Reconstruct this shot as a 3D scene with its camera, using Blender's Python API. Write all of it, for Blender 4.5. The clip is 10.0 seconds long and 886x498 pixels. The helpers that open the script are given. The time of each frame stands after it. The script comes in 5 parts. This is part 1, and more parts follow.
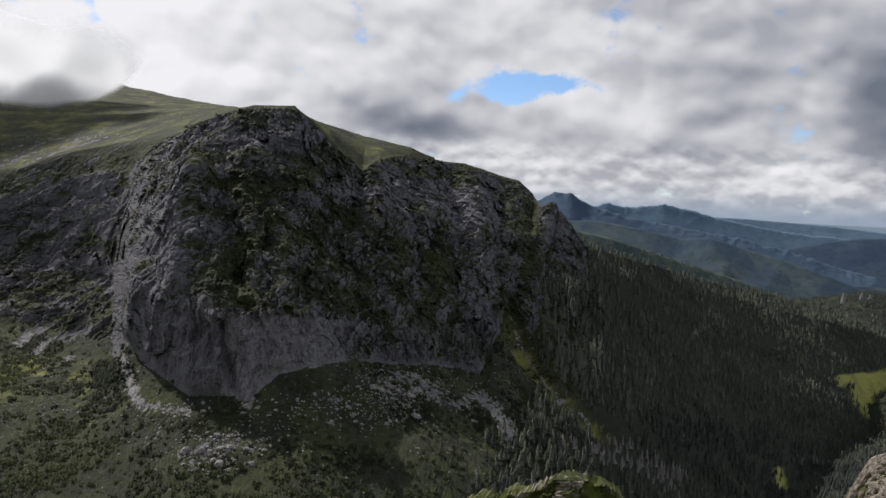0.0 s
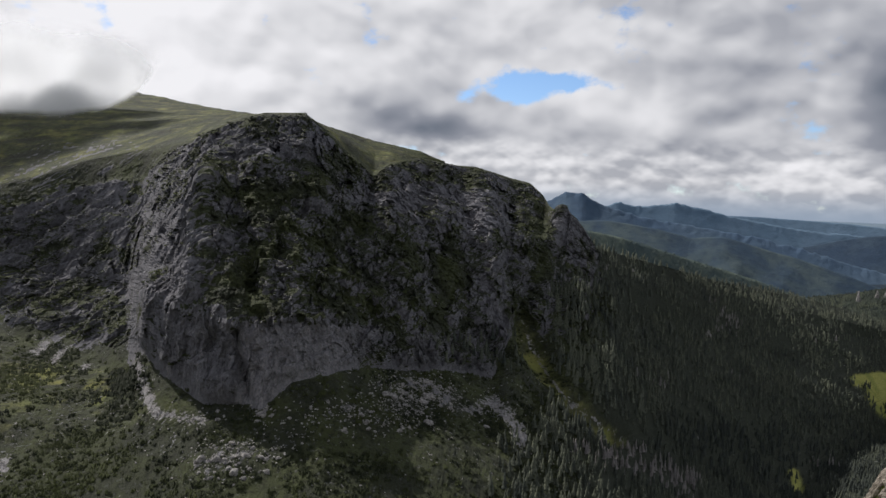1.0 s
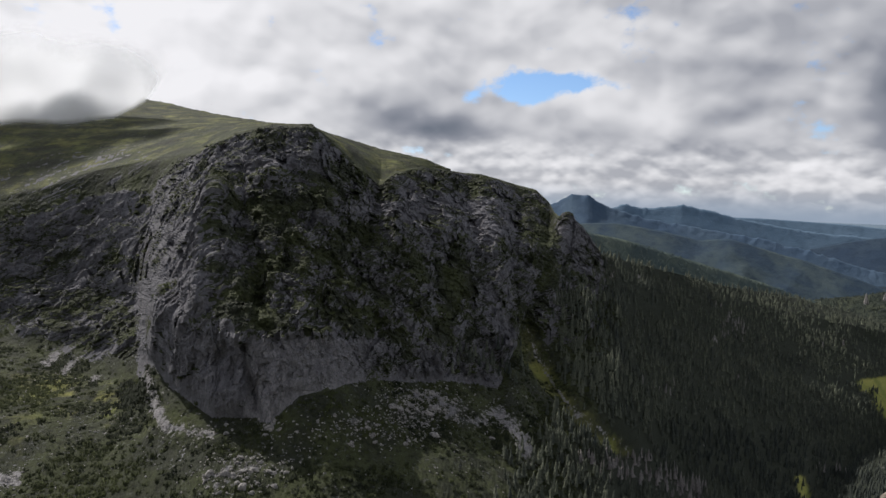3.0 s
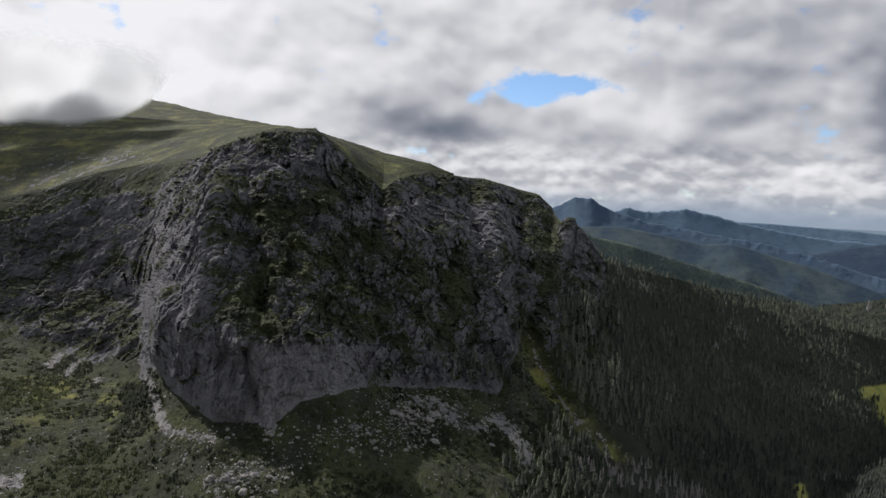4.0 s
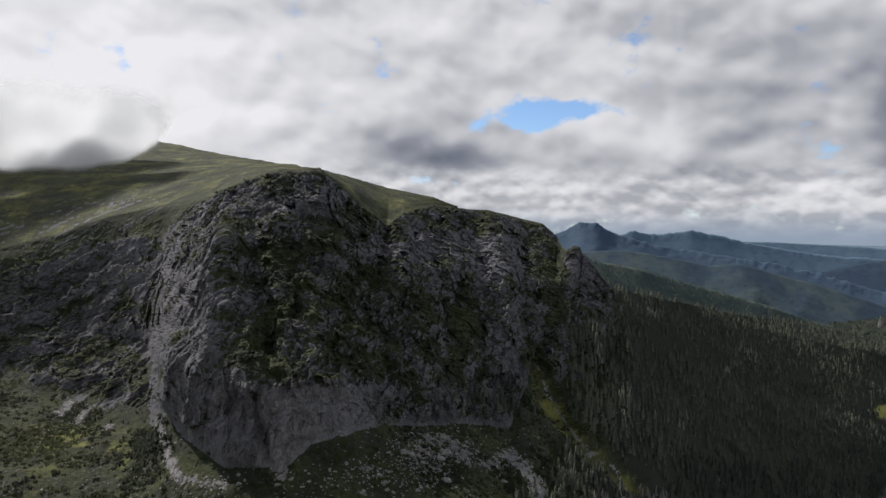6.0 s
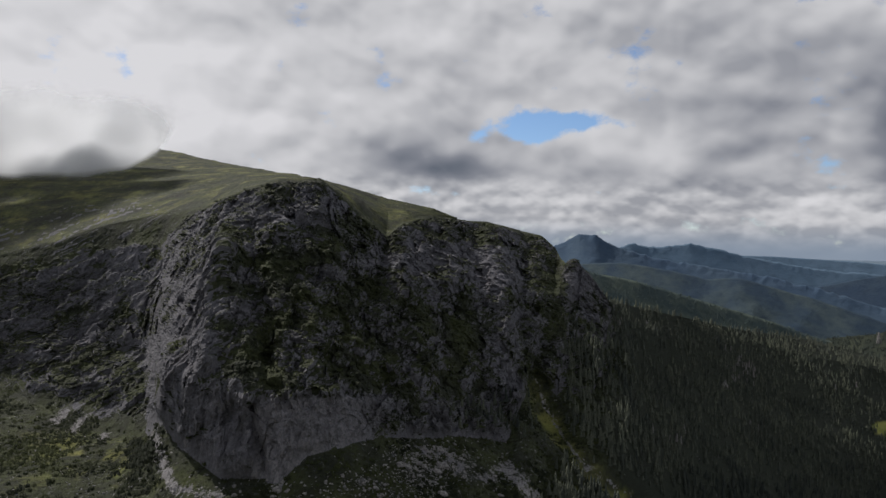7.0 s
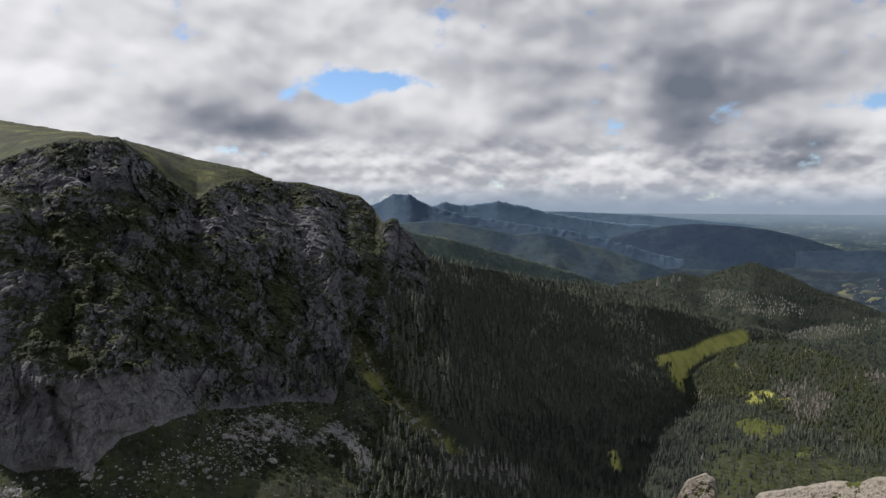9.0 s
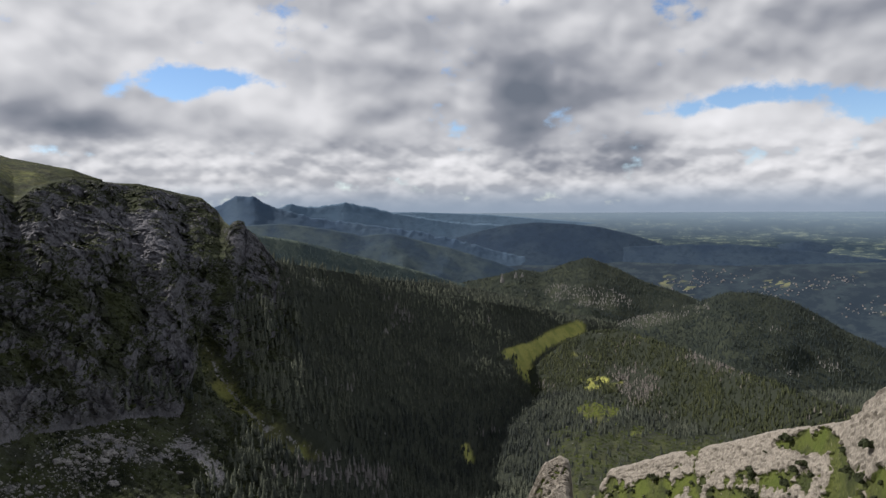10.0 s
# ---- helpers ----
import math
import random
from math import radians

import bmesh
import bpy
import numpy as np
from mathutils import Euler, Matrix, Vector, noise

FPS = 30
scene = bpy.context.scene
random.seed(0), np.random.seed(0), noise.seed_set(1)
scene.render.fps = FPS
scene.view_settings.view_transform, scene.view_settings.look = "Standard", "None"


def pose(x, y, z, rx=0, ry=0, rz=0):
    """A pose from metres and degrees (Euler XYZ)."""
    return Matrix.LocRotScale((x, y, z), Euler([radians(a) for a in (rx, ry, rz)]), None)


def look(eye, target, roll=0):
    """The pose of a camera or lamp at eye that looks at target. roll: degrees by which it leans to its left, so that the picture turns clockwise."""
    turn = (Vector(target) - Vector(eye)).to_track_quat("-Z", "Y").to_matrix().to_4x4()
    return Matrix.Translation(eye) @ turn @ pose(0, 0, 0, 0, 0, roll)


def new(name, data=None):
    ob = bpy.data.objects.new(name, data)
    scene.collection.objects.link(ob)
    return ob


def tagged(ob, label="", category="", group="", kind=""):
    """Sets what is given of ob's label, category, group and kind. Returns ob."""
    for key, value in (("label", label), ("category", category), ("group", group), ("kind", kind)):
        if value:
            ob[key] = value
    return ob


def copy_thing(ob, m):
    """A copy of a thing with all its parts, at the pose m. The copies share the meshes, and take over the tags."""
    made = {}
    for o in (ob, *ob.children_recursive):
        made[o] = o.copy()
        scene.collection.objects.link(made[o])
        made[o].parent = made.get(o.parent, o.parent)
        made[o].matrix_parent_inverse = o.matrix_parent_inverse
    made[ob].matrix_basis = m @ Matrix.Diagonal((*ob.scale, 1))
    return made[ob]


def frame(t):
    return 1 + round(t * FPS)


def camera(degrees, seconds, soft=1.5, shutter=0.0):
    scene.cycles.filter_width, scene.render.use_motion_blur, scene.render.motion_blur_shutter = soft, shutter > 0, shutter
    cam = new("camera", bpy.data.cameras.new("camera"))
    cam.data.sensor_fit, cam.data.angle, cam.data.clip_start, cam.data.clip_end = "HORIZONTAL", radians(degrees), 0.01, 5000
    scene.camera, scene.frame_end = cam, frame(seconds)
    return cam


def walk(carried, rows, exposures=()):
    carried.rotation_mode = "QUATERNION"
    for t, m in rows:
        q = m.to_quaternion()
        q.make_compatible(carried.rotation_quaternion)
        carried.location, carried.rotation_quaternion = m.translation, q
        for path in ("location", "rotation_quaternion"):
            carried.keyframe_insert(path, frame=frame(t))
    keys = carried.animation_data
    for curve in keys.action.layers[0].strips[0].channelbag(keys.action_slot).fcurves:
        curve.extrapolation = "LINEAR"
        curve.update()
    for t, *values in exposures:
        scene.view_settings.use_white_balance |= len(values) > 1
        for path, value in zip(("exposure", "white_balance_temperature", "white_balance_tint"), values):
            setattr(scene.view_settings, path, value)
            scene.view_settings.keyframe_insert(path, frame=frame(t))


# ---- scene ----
cam = camera(64.0, 10.0, soft=1.5)
PATH = [
    (0, -0, 0.01, -0, 86.563, -2.94, -2.122),
    (0.5, 0.09, -0.97, 2.82, 86.532, -3.211, -1.502),
    (1, 0.15, -2, 5.63, 86.538, -2.349, -1.223),
    (1.5, 0.2, -3.07, 8.43, 86.533, -2.222, -1.05),
    (2, 0.25, -4.18, 11.25, 86.556, -2.706, -0.916),
    (2.5, 0.32, -5.3, 14.04, 86.551, -2.053, -0.745),
    (4, 0.55, -8.62, 22.24, 86.637, -2.772, -0.479),
    (4.5, 0.72, -9.65, 24.8, 86.657, -2.555, -0.037),
    (5, 0.96, -10.59, 27.07, 86.701, -2.216, 0.128),
    (5.5, 1.19, -11.4, 28.98, 86.807, -1.666, -0.003),
    (5.7, 1.26, -11.65, 29.6, 87.297, -1.182, -0.001),
    (6.8, 1.4, -12.55, 32.16, 92.502, -0.744, -0.075),
    (7, 1.26, -12.52, 32.53, 89.674, -1.594, -0.101),
    (7.5, 0.5, -11.97, 33.08, 86.147, -2.209, -0.44),
    (8, -0.86, -10.99, 33.08, 86.302, -1.569, -4.317),
    (8.5, -2.86, -9.67, 32.6, 86.538, -0.658, -8.998),
    (9, -5.31, -8.26, 31.95, 86.751, -0.3, -14.998),
    (9.5, -7.84, -6.93, 31.29, 86.862, 0, -21.046),
    (10, -10.32, -5.76, 30.61, 86.866, 0.328, -27.312),
]
walk(cam, [(t, pose(*r)) for t, *r in PATH], exposures=[(0.0, 0.0, 6150, 13), (5.7, 0.0, 6150, 13),
     (6.8, -0.4, 6150, 13), (7.0, -0.36, 6150, 13), (7.5, 0.0, 6150, 13), (10.0, 0.0, 6150, 13)])

# ---- light ----
SUN_AZ, SUN_EL = -48.0, 43.0
sun_data = bpy.data.lights.new("sun", "SUN")
sun_data.energy, sun_data.angle, sun_data.color = 4.6, radians(0.53), (1.0, 0.93, 0.82)
sun = new("sun", sun_data)
sun.matrix_world = look((0, 0, 0), (math.sin(radians(SUN_AZ)) * -math.cos(radians(SUN_EL)), -math.cos(radians(SUN_AZ)) * math.cos(radians(SUN_EL)), -math.sin(radians(SUN_EL))))


class Nodes:
    """A short way to write a node tree."""

    def __init__(self, tree):
        self.tree = tree
        tree.nodes.clear()

    def add(self, kind, ins=None, **props):
        n = self.tree.nodes.new(kind)
        for k, v in props.items():
            setattr(n, k, v)
        for k, v in (ins or {}).items():
            self.put(v, n.inputs[k])
        return n

    def put(self, v, socket):
        if isinstance(v, bpy.types.NodeSocket):
            self.tree.links.new(v, socket)
        elif isinstance(v, bpy.types.Node):
            self.tree.links.new(v.outputs[0], socket)
        else:
            socket.default_value = v

    def m(self, op, a, b=0.0, c=0.0, clamp=False):
        n = self.add("ShaderNodeMath", {0: a, 1: b, 2: c}, operation=op)
        n.use_clamp = clamp
        return n.outputs[0]

    def v(self, op, a, b=(0, 0, 0)):
        n = self.add("ShaderNodeVectorMath", {0: a}, operation=op)
        if op == "SCALE":
            self.put(b, n.inputs["Scale"])
        else:
            self.put(b, n.inputs[1])
        return n.outputs[0]

    def step(self, x, lo, hi, a=0.0, b=1.0):
        n = self.add("ShaderNodeMapRange", {"Value": x, "From Min": lo, "From Max": hi, "To Min": a, "To Max": b}, interpolation_type="SMOOTHSTEP")
        return n.outputs[0]

    def noise(self, vec, scale, detail=4.0, rough=0.55, distort=0.0):
        return self.add("ShaderNodeTexNoise", {"Vector": vec, "Scale": scale, "Detail": detail, "Roughness": rough, "Distortion": distort}).outputs[0]

    def mix(self, f, a, b, blend="MIX"):
        n = self.add("ShaderNodeMix", {0: f}, data_type="RGBA", blend_type=blend)
        self.put(a, n.inputs[6])
        self.put(b, n.inputs[7])
        return n.outputs[2]


def rgb(r, g, b):
    return (r, g, b, 1.0)


# ---- sky: blue with broken cumulus ----
world = bpy.data.worlds.new("sky")
scene.world = world
world.use_nodes = True
N = Nodes(world.node_tree)
way = N.add("ShaderNodeTexCoord").outputs["Generated"]
xyz = N.add("ShaderNodeSeparateXYZ", {0: way}).outputs
azim = N.m("MULTIPLY", N.m("ARCTAN2", xyz[0], xyz[1]), 57.2958)
elev = N.m("MULTIPLY", N.m("ARCSINE", xyz[2]), 57.2958)


def lobe(az, el, w, h):
    """A soft lobe of the sky round a heading and a height, in degrees."""
    a = N.m("DIVIDE", N.m("SUBTRACT", azim, az), w)
    b = N.m("DIVIDE", N.m("SUBTRACT", elev, el), h)
    return N.m("POWER", 2.718, N.m("MULTIPLY", N.m("ADD", N.m("MULTIPLY", a, a), N.m("MULTIPLY", b, b)), -1.0))


def total(pairs):
    s = 0.0
    for k, *l in pairs:
        s = N.m("ADD", s, N.m("MULTIPLY", lobe(*l), k))
    return s


deck = N.add("ShaderNodeCombineXYZ", {0: N.m("MULTIPLY", azim, 0.085), 1: N.m("MULTIPLY", elev, 0.125), 2: N.m("MULTIPLY", xyz[1], 2.0)}).outputs[0]
heaps = N.add("ShaderNodeCombineXYZ", {0: N.m("MULTIPLY", azim, 0.20), 1: N.m("MULTIPLY", elev, 0.36), 2: 7.0}).outputs[0]


def billows(vec):
    """Heaped cloud: broad noise with rounded heads on it, smaller and flatter towards the horizon."""
    wob = N.add("ShaderNodeTexNoise", {"Vector": vec, "Scale": 2.2, "Detail": 2.5})
    bent = N.v("ADD", vec, N.v("SCALE", N.v("SUBTRACT", wob.outputs["Color"], (0.5, 0.5, 0.5)), 0.25))
    heads = []
    for scale in (2.6, 7.0):
        vor = N.add("ShaderNodeTexVoronoi", {"Vector": bent, "Scale": scale, "Smoothness": 0.5}, feature="SMOOTH_F1")
        heads.append(N.m("SUBTRACT", 0.7, vor.outputs["Distance"]))
    s = N.m("MULTIPLY", N.noise(vec, 1.1, 3.5, 0.42), 0.8)
    s = N.m("ADD", s, N.m("MULTIPLY", heads[0], 0.34))
    s = N.m("ADD", s, N.m("MULTIPLY", heads[1], 0.10))
    return N.m("ADD", s, N.m("MULTIPLY", N.noise(vec, 9.0, 3.0, 0.5), 0.02))


aloft = N.step(elev, 3.4, 7.0)


def either(a, b):
    """The low heaps a, giving way to the deck b higher up."""
    return N.m("ADD", N.m("MULTIPLY", a, N.m("SUBTRACT", 1.0, aloft)), N.m("MULTIPLY", b, aloft))


puff = either(billows(heaps), billows(deck))
puff_up = either(billows(N.v("ADD", heaps, (-0.06, 0.20, 0.0))), billows(N.v("ADD", deck, (-0.05, 0.12, 0.0))))
broad = N.noise(deck, 0.8, 3.0, 0.5)
small = N.noise(deck, 3.0, 8.0, 0.58)
low = N.step(elev, 3.0, 8.0, 0.95, 0.85)
holes = total([(0.42, 7.2, 9.4, 3.4, 1.5), (0.34, 10.5, 10.0, 3.6, 0.9), (0.44, 52.0, 8.2, 6.5, 0.8), (0.38, 45.0, 7.4, 3.0, 0.7), (0.45, 58.0, 6.6, 3.6, 1.3), (0.26, -13.4, 13.6, 0.9, 0.9), (0.3, 33.5, 16.6, 1.6, 1.0), (0.16, -24.5, 11.6, 1.0, 2.0), (0.3, 50.0, 19.0, 30.0, 2.5), (0.12, 160.0, 40.0, 60.0, 30.0)])
cover = N.m("SUBTRACT", N.m("ADD", N.m("MULTIPLY", puff, 0.7), N.m("MULTIPLY", small, 1.15)), holes)
cloudy = N.step(cover, 0.54, 0.76)
dark = total([(0.16, 42.0, 11.0, 24.0, 8.0), (0.46, -2.6, 7.3, 5.2, 1.9), (0.32, 0.5, 6.2, 4.0, 1.2), (0.60, 33.4, 6.8, 2.7, 3.6), (0.45, 37.0, 9.2, 5.0, 2.0), (0.55, 42.0, 4.6, 2.6, 1.3), (0.25, 32.0, 12.0, 3.0, 3.0), (0.2, 20.0, 10.5, 6.0, 1.4), (0.22, 50.0, 10.8, 8.0, 1.0), (0.22, 58.0, 14.0, 8.0, 2.0), (0.2, 18.0, 5.6, 8.0, 0.9), (0.2, 25.0, 7.8, 5.0, 1.0), (0.2, 40.0, 3.4, 10.0, 0.5), (-0.5, -26.0, 11.0, 13.0, 6.0), (-0.16, 14.0, 8.2, 4.0, 1.3), (-0.15, 29.5, 3.6, 3.6, 1.0), (-0.12, 46.0, 6.6, 5.0, 0.8), (-0.12, 55.0, 4.6, 4.0, 0.9), (-0.2, 31.0, 7.5, 2.0, 3.0)])
relief = N.m("MULTIPLY", N.m("MULTIPLY", N.m("SUBTRACT", puff, puff_up), 1.35), low)
relief = N.m("MINIMUM", N.m("MAXIMUM", relief, -0.16), 0.26)
tone = N.m("ADD", N.m("SUBTRACT", N.m("ADD", 0.69, relief), N.m("MULTIPLY", dark, 0.80)), N.m("MULTIPLY", N.m("SUBTRACT", broad, 0.5), 0.55))
tone = N.m("SUBTRACT", tone, N.step(elev, 18.0, 40.0, 0.0, 0.35), clamp=True)
ramp = N.add("ShaderNodeValToRGB", {0: tone})
ramp.color_ramp.elements[0].position, ramp.color_ramp.elements[0].color = 0.0, rgb(0.16, 0.18, 0.21)
ramp.color_ramp.elements[1].position, ramp.color_ramp.elements[1].color = 1.0, rgb(0.90, 0.88, 0.85)
for where, shade in ((0.3, (0.29, 0.30, 0.325)), (0.55, (0.52, 0.52, 0.52)), (0.75, (0.72, 0.71, 0.69))):
    ramp.color_ramp.elements.new(where).color = rgb(*shade)
haze = N.step(elev, 0.0, 2.6, 1.0, 0.0)
cloud_colour = N.mix(N.m("MULTIPLY", haze, 0.95), ramp.outputs[0], rgb(0.29, 0.35, 0.42))
cloudy = N.m("MAXIMUM", cloudy, haze)
sky = N.add("ShaderNodeTexSky", sky_type="NISHITA")
sky.sun_disc, sky.sun_elevation, sky.sun_rotation = False, radians(SUN_EL), radians(SUN_AZ)
sky.altitude, sky.air_density, sky.dust_density, sky.ozone_density = 1900, 1.0, 0.4, 1.0
clear = N.add("ShaderNodeBackground", {"Color": N.add("ShaderNodeHueSaturation", {"Saturation": 1.08, "Color": sky}), "Strength": 0.13})
cloud = N.add("ShaderNodeBackground", {"Color": cloud_colour, "Strength": 1.0})
both = N.add("ShaderNodeMixShader", {0: cloudy, 1: clear, 2: cloud})
N.add("ShaderNodeOutputWorld", {0: both})


# ---- noise and mesh tools ----
rng = np.random.default_rng(7)
PERM = np.random.default_rng(3).permutation(256)
PERM = np.concatenate([PERM, PERM, PERM])
GRAD = np.random.default_rng(4).normal(size=(256, 3))
GRAD /= np.linalg.norm(GRAD, axis=1)[:, None]


def gnoise(p):
    """Gradient noise at points p (n, 3), about -1 to 1."""
    i = np.floor(p).astype(int)
    f = p - i
    u = f * f * f * (f * (f * 6 - 15) + 10)
    i &= 255
    out = 0
    for dx in (0, 1):
        for dy in (0, 1):
            for dz in (0, 1):
                h = PERM[PERM[PERM[(i[:, 0] + dx) & 255] + ((i[:, 1] + dy) & 255)] + ((i[:, 2] + dz) & 255)]
                g = GRAD[h]
                d = g[:, 0] * (f[:, 0] - dx) + g[:, 1] * (f[:, 1] - dy) + g[:, 2] * (f[:, 2] - dz)
                w = (u[:, 0] if dx else 1 - u[:, 0]) * (u[:, 1] if dy else 1 - u[:, 1]) * (u[:, 2] if dz else 1 - u[:, 2])
                out = out + w * d
    return out * 1.6


def fbm(p, size, octaves=5, gain=0.5, ridged=False):
    """Layered noise whose largest forms are `size` metres across."""
    q, a, out = p / size, 1.0, 0
    for k in range(octaves):
        n = gnoise(q + 17.3 * k)
        out = out + a * ((1 - 2 * np.abs(n)) if ridged else n)
        q, a = q * 2.03, a * gain
    return out


def blocks(p, size, seed=0):
    """Jointed blocks: a height for each cell, with a tilt of its own, about -1 to 1."""
    q = p / size
    c = np.floor(q).astype(int)
    best = np.full(len(q), 9e9)
    out = np.zeros(len(q))
    for dx in (-1, 0, 1):
        for dy in (-1, 0, 1):
            for dz in (-1, 0, 1):
                k = c + np.array([dx, dy, dz])
                h = PERM[PERM[PERM[(k[:, 0] + seed) & 255] + (k[:, 1] & 255)] + (k[:, 2] & 255)]
                o = q - (k + 0.5 + 0.45 * GRAD[h])
                d = (o * o).sum(1)
                near = d < best
                best[near] = d[near]
                g = GRAD[(h + 91) & 255]
                out[near] = ((g * o).sum(1) * 0.9 + 0.8 * GRAD[(h + 37) & 255, 0])[near]
    return out


def smooth(x, lo, hi):
    t = np.clip((x - lo) / (hi - lo), 0, 1)
    return t * t * (3 - 2 * t)


EYE = np.array([0.0, -8.0, 25.0])


def polar(az, el, dist):
    """Places at a heading and a height angle, in degrees, and a distance over the ground."""
    a = np.radians(az)
    return np.stack([EYE[0] + dist * np.sin(a), EYE[1] + dist * np.cos(a), EYE[2] + dist * np.tan(np.radians(el))], -1)


def along(line, az, soft=0.35):
    """A plan line of (heading, height angle, distance), taken at the headings az."""
    l = np.array(line)
    out = 0
    for k, w in ((-1, 0.25), (0, 0.5), (1, 0.25)):
        a = az + k * soft
        out = out + w * np.stack([np.interp(a, l[:, 0], l[:, 1]), np.interp(a, l[:, 0], l[:, 2])], -1)
    return polar(az, out[:, 0], out[:, 1])


def loft(lines, counts, ease=None):
    """Rows of points from line to line: (rows, columns, 3)."""
    rows = []
    for a, b, n in zip(lines, lines[1:], counts):
        t = np.arange(n) / n
        rows += [a * (1 - k) + b * k for k in t]
    return np.array(rows + [lines[-1]])


def normals(P):
    du, dv = np.gradient(P, axis=1), np.gradient(P, axis=0)
    n = np.cross(du, dv)
    n /= np.linalg.norm(n, axis=2)[..., None] + 1e-9
    return n


def sheet(name, P, material, masks=None, flat=False):
    """A mesh from a grid of points, with float attributes."""
    r, c = P.shape[:2]
    me = bpy.data.meshes.new(name)
    i = np.arange(r * c).reshape(r, c)
    q = np.stack([i[:-1, :-1], i[:-1, 1:], i[1:, 1:], i[1:, :-1]], -1).reshape(-1, 4)
    me.vertices.add(r * c)
    me.vertices.foreach_set("co", P.reshape(-1).astype(np.float32))
    me.loops.add(q.size)
    me.loops.foreach_set("vertex_index", q.reshape(-1).astype(np.int32))
    me.polygons.add(len(q))
    me.polygons.foreach_set("loop_start", np.arange(0, q.size, 4, dtype=np.int32))
    me.update(calc_edges=True)
    me.polygons.foreach_set("use_smooth", np.full(len(q), not flat))
    for key, val in (masks or {}).items():
        me.attributes.new(key, "FLOAT", "POINT").data.foreach_set("value", val.reshape(-1).astype(np.float32))
    me.materials.append(material)
    return new(name, me)


def soup(name, V, F, material, masks=None):
    """A mesh of triangles, from arrays."""
    me = bpy.data.meshes.new(name)
    me.vertices.add(len(V))
    me.vertices.foreach_set("co", V.reshape(-1).astype(np.float32))
    me.loops.add(F.size)
    me.loops.foreach_set("vertex_index", F.reshape(-1).astype(np.int32))
    me.polygons.add(len(F))
    me.polygons.foreach_set("loop_start", np.arange(0, F.size, 3, dtype=np.int32))
    me.update(calc_edges=True)
    for key, val in (masks or {}).items():
        me.attributes.new(key, "FLOAT", "POINT").data.foreach_set("value", val.reshape(-1).astype(np.float32))
    me.materials.append(material)
    return new(name, me)


# ---- materials ----
def material(name):
    m = bpy.data.materials.new(name)
    m.use_nodes = True
    return m, Nodes(m.node_tree)


def finish(n, colour, rough=0.9, bump=None, strength=0.5, dist=1.0, spec=0.2):
    b = n.add("ShaderNodeBsdfPrincipled", {"Base Color": colour, "Roughness": rough, "Specular IOR Level": spec})
    if bump is not None:
        bn = n.add("ShaderNodeBump", {"Height": bump, "Strength": strength, "Distance": dist})
        n.put(bn, b.inputs["Normal"])
    n.add("ShaderNodeOutputMaterial", {0: b})


def attr(n, name):
    return n.add("ShaderNodeAttribute", attribute_name=name).outputs["Fac"]


